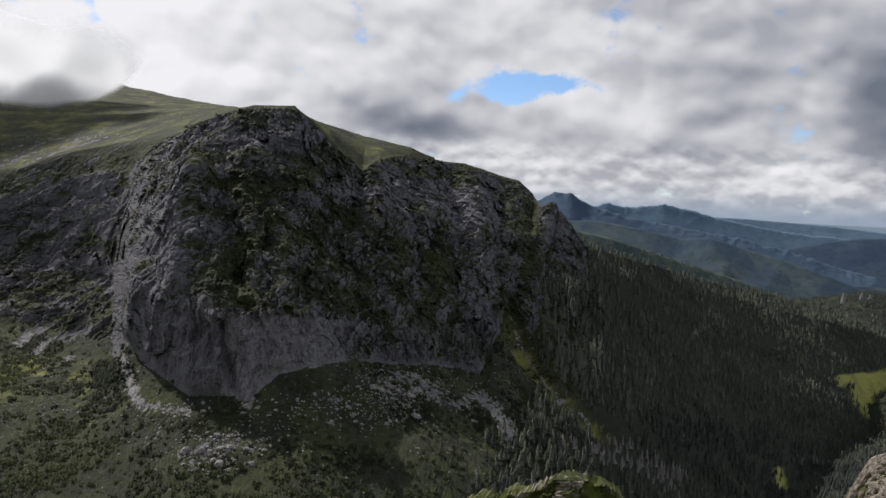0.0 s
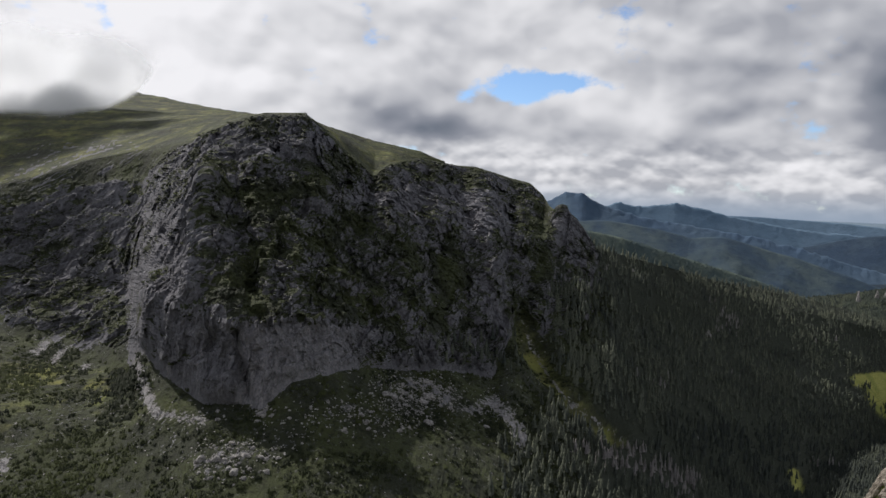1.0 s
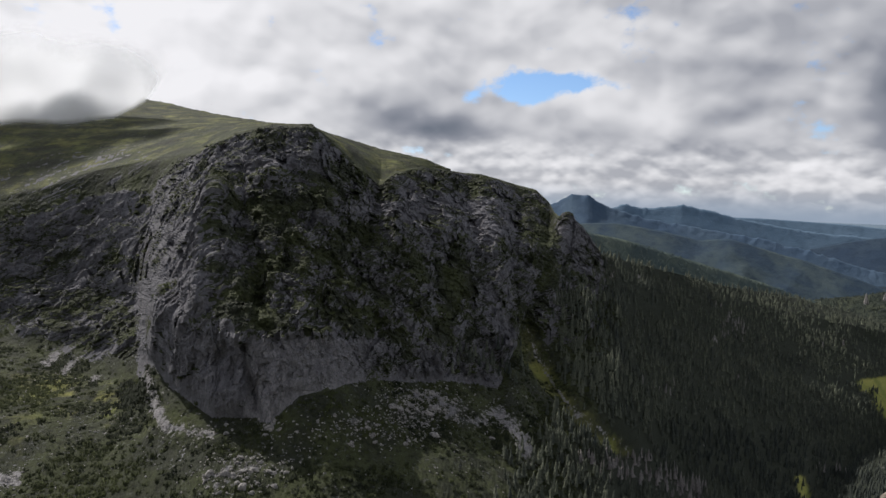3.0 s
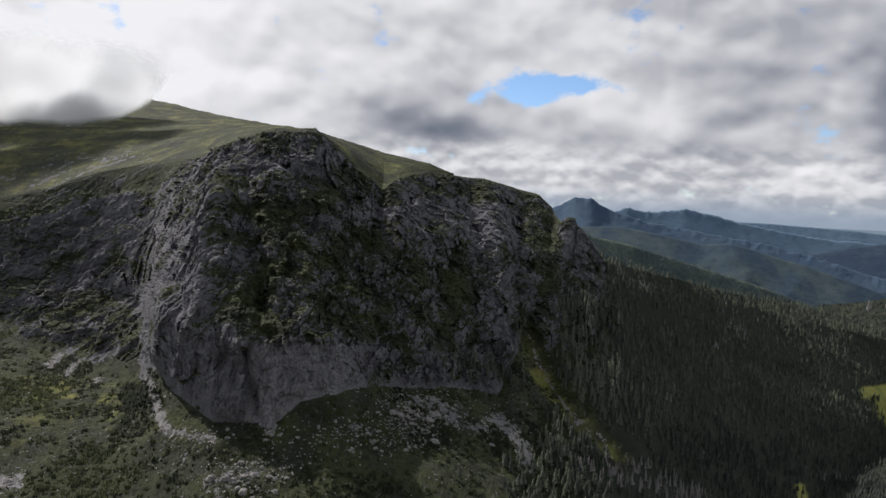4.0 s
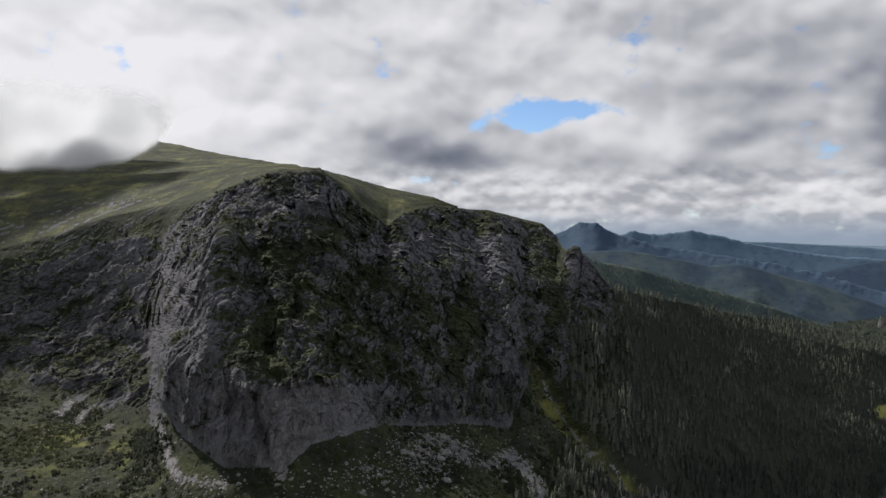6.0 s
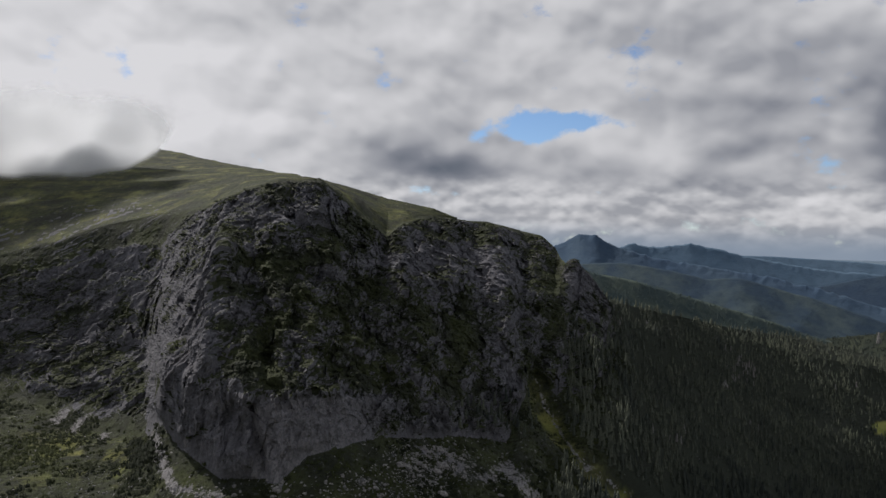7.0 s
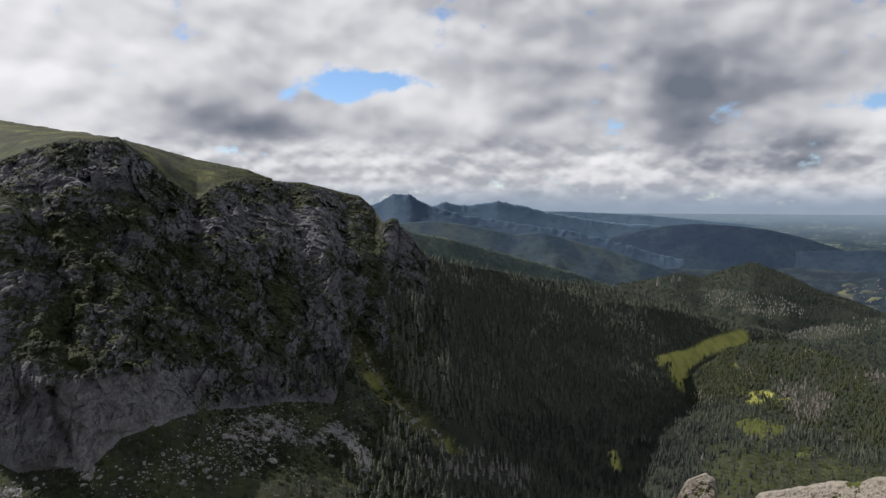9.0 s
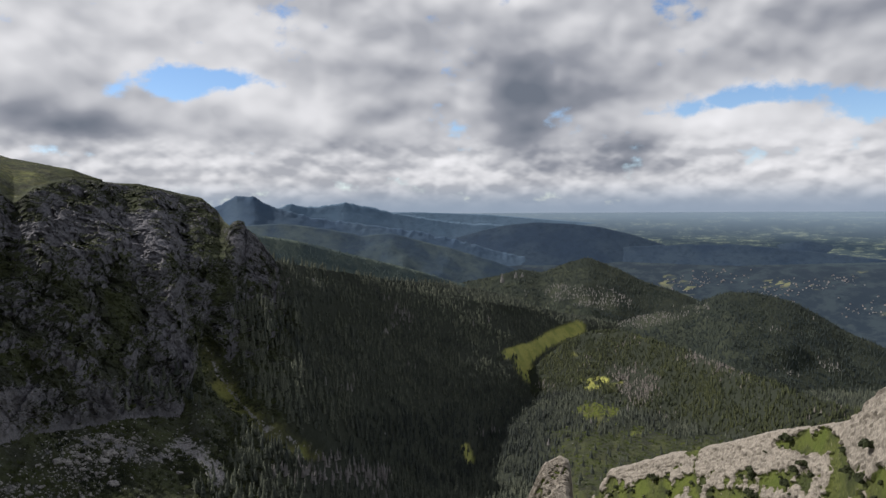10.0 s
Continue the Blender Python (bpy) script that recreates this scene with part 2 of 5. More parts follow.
def terrain_material(name, rock, pale, grass, grass2, meadow, fine=1.0):
    """Limestone, turf, scree and meadow, laid by the masks grass, scree, pale and meadow."""
    m, n = material(name)
    p = n.v("SCALE", n.add("ShaderNodeNewGeometry").outputs["Position"], fine)
    tall = n.v("MULTIPLY", p, (1.0, 1.0, 0.3))
    d = n.add("ShaderNodeCombineXYZ", {0: n.add("ShaderNodeVectorMath", {0: p, 1: (0.17, 0.05, -0.30)}, operation="DOT_PRODUCT").outputs["Value"],
                                       1: n.add("ShaderNodeVectorMath", {0: p, 1: (0.035, 0.03, 0.02)}, operation="DOT_PRODUCT").outputs["Value"],
                                       2: n.add("ShaderNodeVectorMath", {0: p, 1: (-0.03, 0.04, 0.0)}, operation="DOT_PRODUCT").outputs["Value"]})
    streak = n.noise(d, 1.0, 5, 0.6)
    a = n.noise(tall, 0.03, 5, 0.6)
    b = n.noise(tall, 0.16, 7, 0.68)
    c = n.noise(p, 0.8, 5, 0.65)
    r = n.mix(n.step(a, 0.35, 0.66), rgb(*[x * 0.68 for x in rock]), rgb(*rock))
    r = n.mix(n.m("MULTIPLY", n.step(streak, 0.5, 0.68), 0.35), r, rgb(*[x * 1.3 for x in rock]))
    r = n.mix(n.m("MULTIPLY", n.step(b, 0.56, 0.70), 0.55), r, rgb(*pale))
    r = n.mix(n.m("MULTIPLY", n.step(b, 0.46, 0.32), 0.7), r, rgb(*[x * 0.52 for x in rock]))
    r = n.mix(n.m("MULTIPLY", n.step(streak, 0.46, 0.3), 0.45), r, rgb(*[x * 0.5 for x in rock]))
    r = n.mix(n.m("MULTIPLY", attr(n, "pale"), n.step(n.m("ADD", n.m("MULTIPLY", b, 0.6), n.m("MULTIPLY", c, 0.4)), 0.36, 0.6, 0.25, 1.0)), r, rgb(*pale))
    for size, w, k in ((0.05, 0.04, 0.4), (0.2, 0.07, 0.4)):
        crack = n.add("ShaderNodeTexVoronoi", {"Vector": n.v("ADD", n.v("MULTIPLY", p, (1.0, 1.0, 0.28)), n.v("SCALE", n.add("ShaderNodeTexNoise", {"Vector": p, "Scale": size * 1.5, "Detail": 3.0}).outputs["Color"], 0.5 / size)), "Scale": size}, feature="DISTANCE_TO_EDGE").outputs["Distance"]
        r = n.mix(n.step(crack, w, 0.0, 0.0, k), r, rgb(*[x * 0.35 for x in rock]))
    r = n.mix(n.m("MULTIPLY", n.step(n.noise(p, 0.55, 5, 0.7), 0.50, 0.60), 0.45), r, rgb(*[x * 0.45 for x in rock]))
    rain = n.noise(n.v("MULTIPLY", p, (1.0, 1.0, 0.10)), 0.24, 5, 0.65)
    r = n.mix(n.step(rain, 0.47, 0.33, 0.0, 0.4), r, rgb(*[x * 0.5 for x in rock]))
    r = n.mix(n.step(rain, 0.56, 0.68, 0.0, 0.2), r, rgb(*[x * 0.85 for x in pale]))
    sc = n.mix(n.step(c, 0.38, 0.62), rgb(*[x * 0.45 for x in pale]), rgb(*[x * 0.9 for x in pale]))
    wob = n.m("MULTIPLY", n.m("SUBTRACT", n.noise(p, 0.1, 6, 0.68), 0.5), 1.3)
    g1 = n.noise(p, 0.025, 5, 0.6)
    g2 = n.noise(p, 0.25, 6, 0.68)
    g = n.mix(n.step(g1, 0.38, 0.62), rgb(*grass), rgb(*grass2))
    g = n.mix(n.m("MULTIPLY", n.step(g2, 0.47, 0.66), 0.75), g, rgb(*[x * 0.4 for x in grass]))
    stones = n.m("MULTIPLY", n.step(n.noise(n.v("MULTIPLY", p, (1.0, 1.0, 0.6)), 0.34, 4, 0.6), 0.585, 0.64), n.step(n.noise(p, 0.045, 3, 0.6), 0.40, 0.62))
    g = n.mix(n.m("MULTIPLY", stones, n.step(attr(n, "grass"), 0.75, 1.05, 0.8, 0.2)), g, rgb(*[x * 1.25 for x in rock]))
    mead = n.mix(n.step(g2, 0.3, 0.7), rgb(*meadow), rgb(*[x * 0.75 for x in meadow]))
    mead = n.mix(n.step(g1, 0.42, 0.64, 0.0, 0.55), mead, rgb(*[x * y for x, y in zip(meadow, (0.38, 0.5, 0.45))]))
    g = n.mix(n.step(n.m("ADD", attr(n, "meadow"), n.m("MULTIPLY", wob, 0.3)), 0.05, 0.6), g, mead)
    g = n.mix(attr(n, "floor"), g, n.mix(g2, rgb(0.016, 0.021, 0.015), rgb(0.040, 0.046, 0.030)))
    col = n.mix(n.step(n.m("ADD", attr(n, "grass"), wob), 0.42, 0.58), r, g)
    col = n.mix(n.step(n.m("ADD", attr(n, "scree"), n.m("MULTIPLY", wob, 2.0)), 0.40, 0.60), col, sc)
    bump = n.m("ADD", n.m("ADD", n.m("MULTIPLY", b, 1.3), n.m("MULTIPLY", streak, 0.5)), n.m("MULTIPLY", c, 0.8))
    finish(n, col, 0.92, bump, 0.8, 1.2 / fine)
    return m


# Shade and sun put into base colours: bluish wall rock, warmer lighter spur.
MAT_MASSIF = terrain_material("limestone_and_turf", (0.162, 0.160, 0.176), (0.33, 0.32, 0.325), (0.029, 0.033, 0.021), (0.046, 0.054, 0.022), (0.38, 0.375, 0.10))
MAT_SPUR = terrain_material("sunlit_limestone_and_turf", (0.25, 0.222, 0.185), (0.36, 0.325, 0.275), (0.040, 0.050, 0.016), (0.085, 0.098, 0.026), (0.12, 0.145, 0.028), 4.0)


def foliage_material(name, dark, light, dead):
    """Needles and leaves, tinted tree by tree by the masks tone and dead."""
    m, n = material(name)
    p = n.add("ShaderNodeNewGeometry").outputs["Position"]
    col = n.mix(attr(n, "tone"), rgb(*dark), rgb(*light))
    col = n.mix(n.m("MULTIPLY", n.step(n.noise(p, 0.9, 4, 0.65), 0.4, 0.65), 0.55), col, rgb(*[x * 0.45 for x in dark]))
    col = n.mix(attr(n, "dead"), col, rgb(*dead))
    finish(n, col, 0.85, n.noise(p, 1.6, 3, 0.6), 0.7, 0.8)
    return m


MAT_SPRUCE = foliage_material("spruce_needles", (0.037, 0.045, 0.039), (0.122, 0.134, 0.094), (0.20, 0.185, 0.18))
# Bluer copy for the far hills, with haze mixed into its colour.
MAT_SPRUCE_FAR = foliage_material("far_hazed_spruce_needles", (0.025, 0.035, 0.034), (0.066, 0.078, 0.056), (0.19, 0.18, 0.17))
# Yellower, lighter copy: sun on the near hill is put into its colour.
MAT_SPRUCE_LIT = foliage_material("sunlit_spruce_needles", (0.026, 0.034, 0.018), (0.088, 0.098, 0.042), (0.20, 0.18, 0.165))
# Palest copy: still more haze in the base colour, for the ridge.
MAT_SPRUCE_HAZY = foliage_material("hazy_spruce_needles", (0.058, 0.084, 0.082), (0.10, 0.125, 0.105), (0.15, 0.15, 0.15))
MAT_PINE = foliage_material("dwarf_pine_needles", (0.015, 0.020, 0.010), (0.054, 0.065, 0.021), (0.09, 0.085, 0.07))


def block_material():
    m, n = material("pale_limestone_block")
    p = n.add("ShaderNodeNewGeometry").outputs["Position"]
    col = n.mix(n.step(n.noise(p, 0.5, 6, 0.65), 0.36, 0.64), rgb(0.15, 0.145, 0.145), rgb(0.33, 0.315, 0.30))
    col = n.mix(n.m("MULTIPLY", n.step(n.noise(p, 2.2, 4, 0.6), 0.5, 0.7), 0.6), col, rgb(0.06, 0.065, 0.055))
    finish(n, col, 0.9, n.noise(p, 1.5, 6, 0.65), 0.8, 0.6)
    return m


MAT_LEAF = foliage_material("bright_green_leaves", (0.032, 0.044, 0.013), (0.17, 0.20, 0.040), (0.12, 0.11, 0.09))
MAT_BLOCK = block_material()


def plain_material(name, c1, c2, scale, scale2, c3=None):
    m, n = material(name)
    p = n.add("ShaderNodeNewGeometry").outputs["Position"]
    col = n.mix(n.step(n.noise(p, scale, 6, 0.6), 0.35, 0.65), rgb(*c1), rgb(*c2))
    col = n.mix(n.m("MULTIPLY", n.step(n.noise(p, scale2, 4, 0.6), 0.45, 0.7), 0.6), col, rgb(*(c3 or [x * 0.78 for x in c1])))
    finish(n, col, 0.95, n.noise(p, scale2 * 2.0, 6, 0.7), 0.8, 5.0)
    return m


MAT_WOOD = plain_material("forest_floor", (0.020, 0.027, 0.020), (0.040, 0.047, 0.030), 0.012, 0.08)
# Far ridges: aerial haze is mixed into these base colours.
MAT_FAR1 = plain_material("haze_blue_far_ridge", (0.050, 0.084, 0.135), (0.064, 0.100, 0.145), 0.004, 0.02)
MAT_FAR0 = plain_material("haze_pale_far_ridge", (0.105, 0.165, 0.235), (0.115, 0.175, 0.245), 0.004, 0.02)
MAT_FARD = plain_material("haze_dark_far_ridge", (0.022, 0.040, 0.070), (0.034, 0.055, 0.082), 0.005, 0.03)
MAT_FARG = plain_material("haze_green_far_ridge", (0.030, 0.052, 0.080), (0.060, 0.084, 0.092), 0.006, 0.025)
MAT_MID_HAZE = plain_material("wooded_ridge", (0.042, 0.064, 0.068), (0.085, 0.108, 0.088), 0.008, 0.04)


def fields_material():
    """Far fields and woods in long strips, thinner and tinted with haze towards the horizon."""
    m, n = material("hazed_far_fields")
    p = n.add("ShaderNodeSeparateXYZ", {0: n.add("ShaderNodeNewGeometry").outputs["Position"]}).outputs
    turn = n.m("MULTIPLY", n.m("ARCTAN2", p[0], p[1]), 57.3)
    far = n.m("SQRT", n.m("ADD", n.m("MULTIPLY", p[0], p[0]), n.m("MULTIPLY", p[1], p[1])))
    q = n.add("ShaderNodeCombineXYZ", {0: turn, 1: n.m("MULTIPLY", far, n.step(far, 3600.0, 4500.0, 0.012, 0.032)), 2: 0.0}).outputs[0]
    woods = n.step(n.noise(q, 0.3, 6, 0.65), 0.42, 0.58)
    strips = n.step(n.noise(n.v("MULTIPLY", q, (1.0, 1.6, 1.0)), 1.1, 6, 0.7), 0.50, 0.60)
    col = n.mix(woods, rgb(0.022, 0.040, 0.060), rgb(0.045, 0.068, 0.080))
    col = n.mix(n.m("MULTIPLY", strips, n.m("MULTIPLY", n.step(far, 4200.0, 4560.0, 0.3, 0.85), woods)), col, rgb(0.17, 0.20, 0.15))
    # Painted haze: the base colour fades to pale blue by distance.
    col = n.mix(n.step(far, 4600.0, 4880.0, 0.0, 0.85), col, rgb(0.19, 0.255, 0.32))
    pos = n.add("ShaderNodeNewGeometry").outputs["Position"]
    # The town's land has haze blue in its colours as well.
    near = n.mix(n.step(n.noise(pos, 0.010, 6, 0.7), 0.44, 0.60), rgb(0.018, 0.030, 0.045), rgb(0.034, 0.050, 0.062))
    plots = n.add("ShaderNodeTexVoronoi", {"Vector": n.v("ADD", n.v("MULTIPLY", pos, (1.0, 2.2, 1.0)), n.v("SCALE", n.add("ShaderNodeTexNoise", {"Vector": pos, "Scale": 0.02, "Detail": 3.0}).outputs["Color"], 40.0)), "Scale": 0.014})
    plot = n.add("ShaderNodeSeparateColor", {0: plots.outputs["Color"]}).outputs[0]
    open_land = n.m("MULTIPLY", n.step(plot, 0.66, 0.72), n.step(n.noise(pos, 0.0035, 4, 0.6), 0.56, 0.68))
    near = n.mix(n.m("MULTIPLY", open_land, n.step(far, 3500.0, 3900.0, 0.0, 0.85)), near, n.mix(plot, rgb(0.08, 0.10, 0.06), rgb(0.22, 0.22, 0.11)))
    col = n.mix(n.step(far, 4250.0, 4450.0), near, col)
    finish(n, col, 0.95)
    return m


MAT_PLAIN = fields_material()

# ---- the plan: lines of heading, height angle and distance as seen from EYE ----
A = [(-50, -40, 330), (-16, -42, 300), (2, -42, 300), (15, -42, 330), (30, -38, 420), (45, -33, 520), (66, -30, 600)]
B = [(-41.1, -16.06, 700), (-32.1, -17.51, 640), (-24.9, -18.37, 610), (-16.7, -20.21, 515), (-7.7, -20.52, 505), (1.6, -20.79, 545), (7.6, -20.35, 600), (15.2, -20.09, 720), (18.9, -20.27, 860), (23.6, -20.9, 980), (28.8, -20.17, 1180), (32.2, -16.35, 1600), (35.0, -14.15, 2000), (38.2, -11.88, 2400), (45.6, -11.56, 2900), (53.5, -10.98, 3100), (59.4, -10.8, 3300)]
C = [(-41.0, -8.99, 1000), (-32.1, -9.63, 960), (-28.3, -12.2, 830), (-24.9, -13.62, 760), (-22.2, -14.19, 700), (-21.3, -12.99, 665), (-19.7, -15.34, 602), (-16.7, -17.56, 560), (-12.4, -18.02, 540), (-10.4, -16.06, 545), (-7.9, -15.52, 560), (-4.3, -14.83, 600), (-0.6, -14.88, 650), (5.9, -14.93, 730), (6.9, -11.87, 800), (8.0, -10.03, 880), (9.6, -11.7, 905), (12.1, -11.51, 905), (13.9, -7.98, 1080), (14.6, -10.43, 1000), (18.4, -8.63, 1300), (23.0, -9.89, 1500), (27.7, -10.42, 1750), (32.3, -10.21, 2050), (36.9, -9.71, 2500), (45.6, -10.28, 3100), (59.4, -9.66, 3500)]
D = [(-41.0, -5.54, 1080), (-32.1, -6.16, 1020), (-26.8, -7.06, 985), (-22.3, -7.96, 880), (-21.5, -8.79, 690), (-20.6, -8.8, 650), (-19.0, -10.1, 605), (-14.7, -11.54, 563), (-9.9, -11.26, 572), (-4.4, -11.51, 640), (-0.7, -11.42, 680), (4.8, -10.74, 790), (7.0, -8.29, 885), (8.3, -7.31, 945), (10.1, -7.21, 1000), (12.3, -7.08, 1040), (14.5, -7.15, 1100), (16.6, -6.1, 1230), (23.1, -7.65, 1650), (30.0, -8.06, 2060), (36.9, -8.82, 2560), (45.6, -9.64, 3200), (59.4, -8.9, 3600)]
M = [(-40.9, -2.43, 1160), (-32.1, -3.44, 1080), (-26.9, -2.98, 1060), (-21.5, -3.3, 940), (-20.3, -3.25, 800), (-18.5, -3.63, 700), (-17.0, -0.19, 722), (-14.9, -1.79, 735), (-12.8, -3.06, 700), (-8.3, -2.94, 745), (-3.8, -2.8, 800), (0.8, -2.64, 890), (5.4, -3.37, 960), (8.1, -3.26, 1030), (9.9, -3.62, 1075), (10.8, -2.91, 1120), (12.6, -4.83, 1120), (14.8, -5.59, 1160), (16.0, -5.06, 1290), (20.8, -6.1, 1560), (26.8, -6.95, 1950), (32.3, -7.52, 2250), (36.9, -8.47, 2620), (45.6, -9.34, 3250), (59.4, -8.51, 3700)]
E = [(-40.9, -1.74, 1200), (-32.1, -1.2, 1150), (-28.7, -0.13, 1130), (-25.1, 1.26, 1100), (-21.2, 2.31, 1040), (-18.0, 3.06, 960), (-15.5, 4.47, 885), (-13.0, 5.28, 872), (-9.9, 5.5, 880), (-8.3, 4.34, 895), (-6.3, 2.54, 935), (-4.4, 1.03, 955), (-3.1, 2.12, 1010), (-0.8, 2.79, 1110), (1.9, 2.35, 1190), (3.7, 2.32, 1230), (6.5, 1.6, 1330), (8.1, 1.25, 1350), (9.2, 0.3, 1345), (9.7, -0.58, 1240), (10.2, -0.95, 1185), (10.7, -0.42, 1165), (11.2, -1.0, 1162), (11.8, -1.47, 1165), (13.4, -3.67, 1205), (16.0, -4.17, 1330), (18.5, -4.64, 1460), (23.1, -5.48, 1800), (26.8, -5.73, 2150), (31.0, -6.48, 2350), (35.1, -7.73, 2550), (37.3, -8.37, 2700), (45.6, -9.22, 3300), (59.4, -8.32, 3800)]
FC = [(-40.8, 10.37, 2150), (-32.1, 8.15, 2200), (-27.0, 7.5, 2200), (-21.9, 6.79, 2150), (-17.2, 6.09, 1750), (-13.0, 5.61, 1420), (-9.5, 5.22, 1210), (-6.3, 4.49, 1190), (-4.0, 3.78, 1170), (-0.8, 3.19, 1160), (1.9, 2.21, 1230), (3.8, 2.09, 1290), (6.5, 1.19, 1400), (8.1, 0.7, 1420), (9.3, -0.52, 1420), (10.7, -1.34, 1250), (11.8, -2.19, 1250), (13.4, -4.35, 1290), (16.0, -4.81, 1420), (18.5, -5.52, 1560), (23.1, -6.31, 1900), (26.8, -6.6, 2250), (31.0, -7.08, 2450), (35.1, -7.96, 2650), (45.6, -9.13, 3400), (59.4, -8.25, 3900)]
RIDGE2 = [(6.0, -2.01, 2900), (9.2, -1.86, 2900), (11.8, -1.72, 2900), (15.2, -2.22, 3000), (20.5, -3.61, 3200), (25.1, -4.81, 3350), (27.8, -5.7, 3500), (31.1, -6.3, 3600)]
RIDGE3 = [(11.0, -1.12, 3800), (14.4, -0.94, 3800), (17.9, -1.38, 3800), (20.6, -1.99, 3800), (22.9, -1.74, 3800), (25.1, -2.35, 3800), (27.9, -3.06, 3800), (30.6, -3.89, 3800), (32.9, -4.66, 3800), (35.6, -5.37, 3800), (38.7, -6.59, 3800)]
RIDGE1 = [(4.5, -1.81, 4300), (7.7, -0.36, 4300), (10.2, 0.62, 4300), (11.0, 1.14, 4300), (12.3, 1.14, 4300), (13.6, 0.25, 4300), (17.1, -0.66, 4300), (20.6, -1.14, 4300), (25.2, -1.72, 4300), (28.8, -2.57, 4300), (31.5, -3.4, 4300), (34.7, -4.03, 4300), (37.8, -4.82, 4300), (40.5, -5.9, 4300)]
RIDGE0 = [(9.4, 0.05, 4700), (13.6, -0.02, 4700), (15.1, 0.6, 4700), (16.2, 0.28, 4700), (18.0, 0.4, 4700), (19.3, 0.67, 4700), (21.1, 0.3, 4700), (23.4, -0.26, 4700), (27.9, -0.97, 4700), (31.6, -1.22, 4700), (35.2, -1.59, 4700), (38.7, -2.35, 4700)]
RIDGEB = [(20.6, -0.06, 4780), (25.2, -0.09, 4780), (30.7, -0.3, 4780), (35.2, -0.69, 4780), (41.3, -1.15, 4780), (45.5, -1.67, 4780), (49.6, -2.49, 4780)]
RIDGED = [(25.0, -3.2), (28.0, -2.2), (30.6, -1.5), (32.5, -1.12), (34.7, -0.95), (37.5, -1.1), (39.6, -1.32), (42.0, -1.85), (44.5, -2.7), (47.0, -3.6)]
RIDGED = [(a, e, 4560) for a, e in RIDGED]
RIDGEE = [(34.0, -6.5), (38.0, -4.6), (40.0, -3.4), (41.5, -2.95), (43.0, -2.84), (46.0, -2.72), (49.7, -2.66), (52.0, -2.85), (55.0, -3.12), (59.4, -3.6), (63.4, -3.9)]
RIDGEE = [(a, e, 4440) for a, e in RIDGEE]
KNOLL = [(50.4, -3.4, 4610), (51.6, -2.8, 4610), (53.2, -2.45, 4610), (54.3, -2.28, 4610), (55.6, -2.5, 4610), (57.5, -2.85, 4610), (59.5, -3.5, 4610)]
H1 = [(32.3, -14.2, 1900), (34.1, -12.85, 2000), (36.8, -10.6, 2050), (38.6, -9.55, 2050), (40.8, -9.5, 2000), (43.4, -9.95, 1900), (46.6, -11.0, 1750), (49.7, -12.3, 1600), (53.4, -13.2, 1450), (56.3, -13.9, 1400), (59.3, -14.3, 1400), (63.5, -14.19, 1400)]
H2 = [(39.6, -9.66, 2900), (41.7, -8.71, 2900), (44.7, -7.86, 2800), (46.8, -7.22, 2800), (49.2, -6.23, 2700), (51.1, -6.32, 2700), (53.4, -6.7, 2700), (55.2, -7.61, 2700), (57.0, -8.68, 2700), (59.4, -9.64, 2700), (63.6, -10.66, 2700)]
H3 = [(27.8, -5.97, 3600), (31.5, -5.29, 3500), (33.3, -4.74, 3500), (35.1, -5.01, 3500), (36.9, -4.27, 3500), (38.7, -3.77, 3500), (40.9, -4.55, 3500), (43.0, -5.61, 3500), (45.6, -6.33, 3500), (48.0, -7.4, 3500)]
SPUR = [(35.3, -24.76, 300), (37.5, -21.8, 290), (39.0, -19.37, 280), (40.9, -18.7, 265), (43.8, -17.66, 250), (46.6, -16.75, 230), (49.6, -15.48, 205), (52.4, -14.54, 185), (54.7, -13.68, 165), (55.7, -12.48, 150), (56.6, -11.03, 140), (60.5, -6.5, 120), (66.1, -2.76, 110)]
KNOB = [(1.2, -35.0, 90), (3.3, -34.3, 88), (7.0, -33.6, 86), (10.3, -33.2, 85), (11.9, -32.6, 84), (14.0, -32.3, 85), (16.1, -32.86, 86)]

# patches as (heading, height angle, half width, half height, weight), seen from EYE
TURF = [(-11.4, -3.1, 3.72, 4.19, 0.5), (-8.1, -10.2, 4.65, 1.02, 0.5), (-6.5, -5.2, 2.79, 1.86, 0.25), (-14.8, -8.9, 1.86, 0.93, 0.35), (1.9, -7.2, 1.21, 2.56, 0.5), (3.2, -10.8, 1.63, 0.56, 0.6), (-1.6, -6.9, 1.63, 3.26, 0.3), (-6.0, 2.1, 1.4, 1.4, 0.5), (9.4, -2.3, 0.65, 1.86, 0.55), (12.1, -8.0, 0.65, 1.86, 0.5), (-22.5, -5.8, 0.93, 0.93, 0.4), (-27.2, -3.8, 2.79, 1.4, 0.25), (-10.2, -0.5, 2.79, 1.4, 0.3)]
BARE = [(-13.8, 2.6, 4.19, 1.86, 0.6), (0.2, -0.8, 3.26, 2.33, 0.7), (4.4, -2.0, 2.33, 2.79, 0.5), (5.1, -8.4, 1.4, 2.79, 0.6), (-19.3, -6.3, 2.33, 6.51, 0.7), (-16.0, -14.5, 2.79, 2.79, 0.9), (1.7, -14.4, 5.12, 0.84, 0.6), (-5.9, -8.3, 2.33, 0.84, 0.5), (11.2, -2.2, 1.16, 1.86, 0.6), (-4.3, -1.0, 2.33, 1.16, 0.5), (-26.9, -3.4, 5.58, 4.19, 0.25), (-24.7, -0.8, 2.79, 1.4, 0.3)]
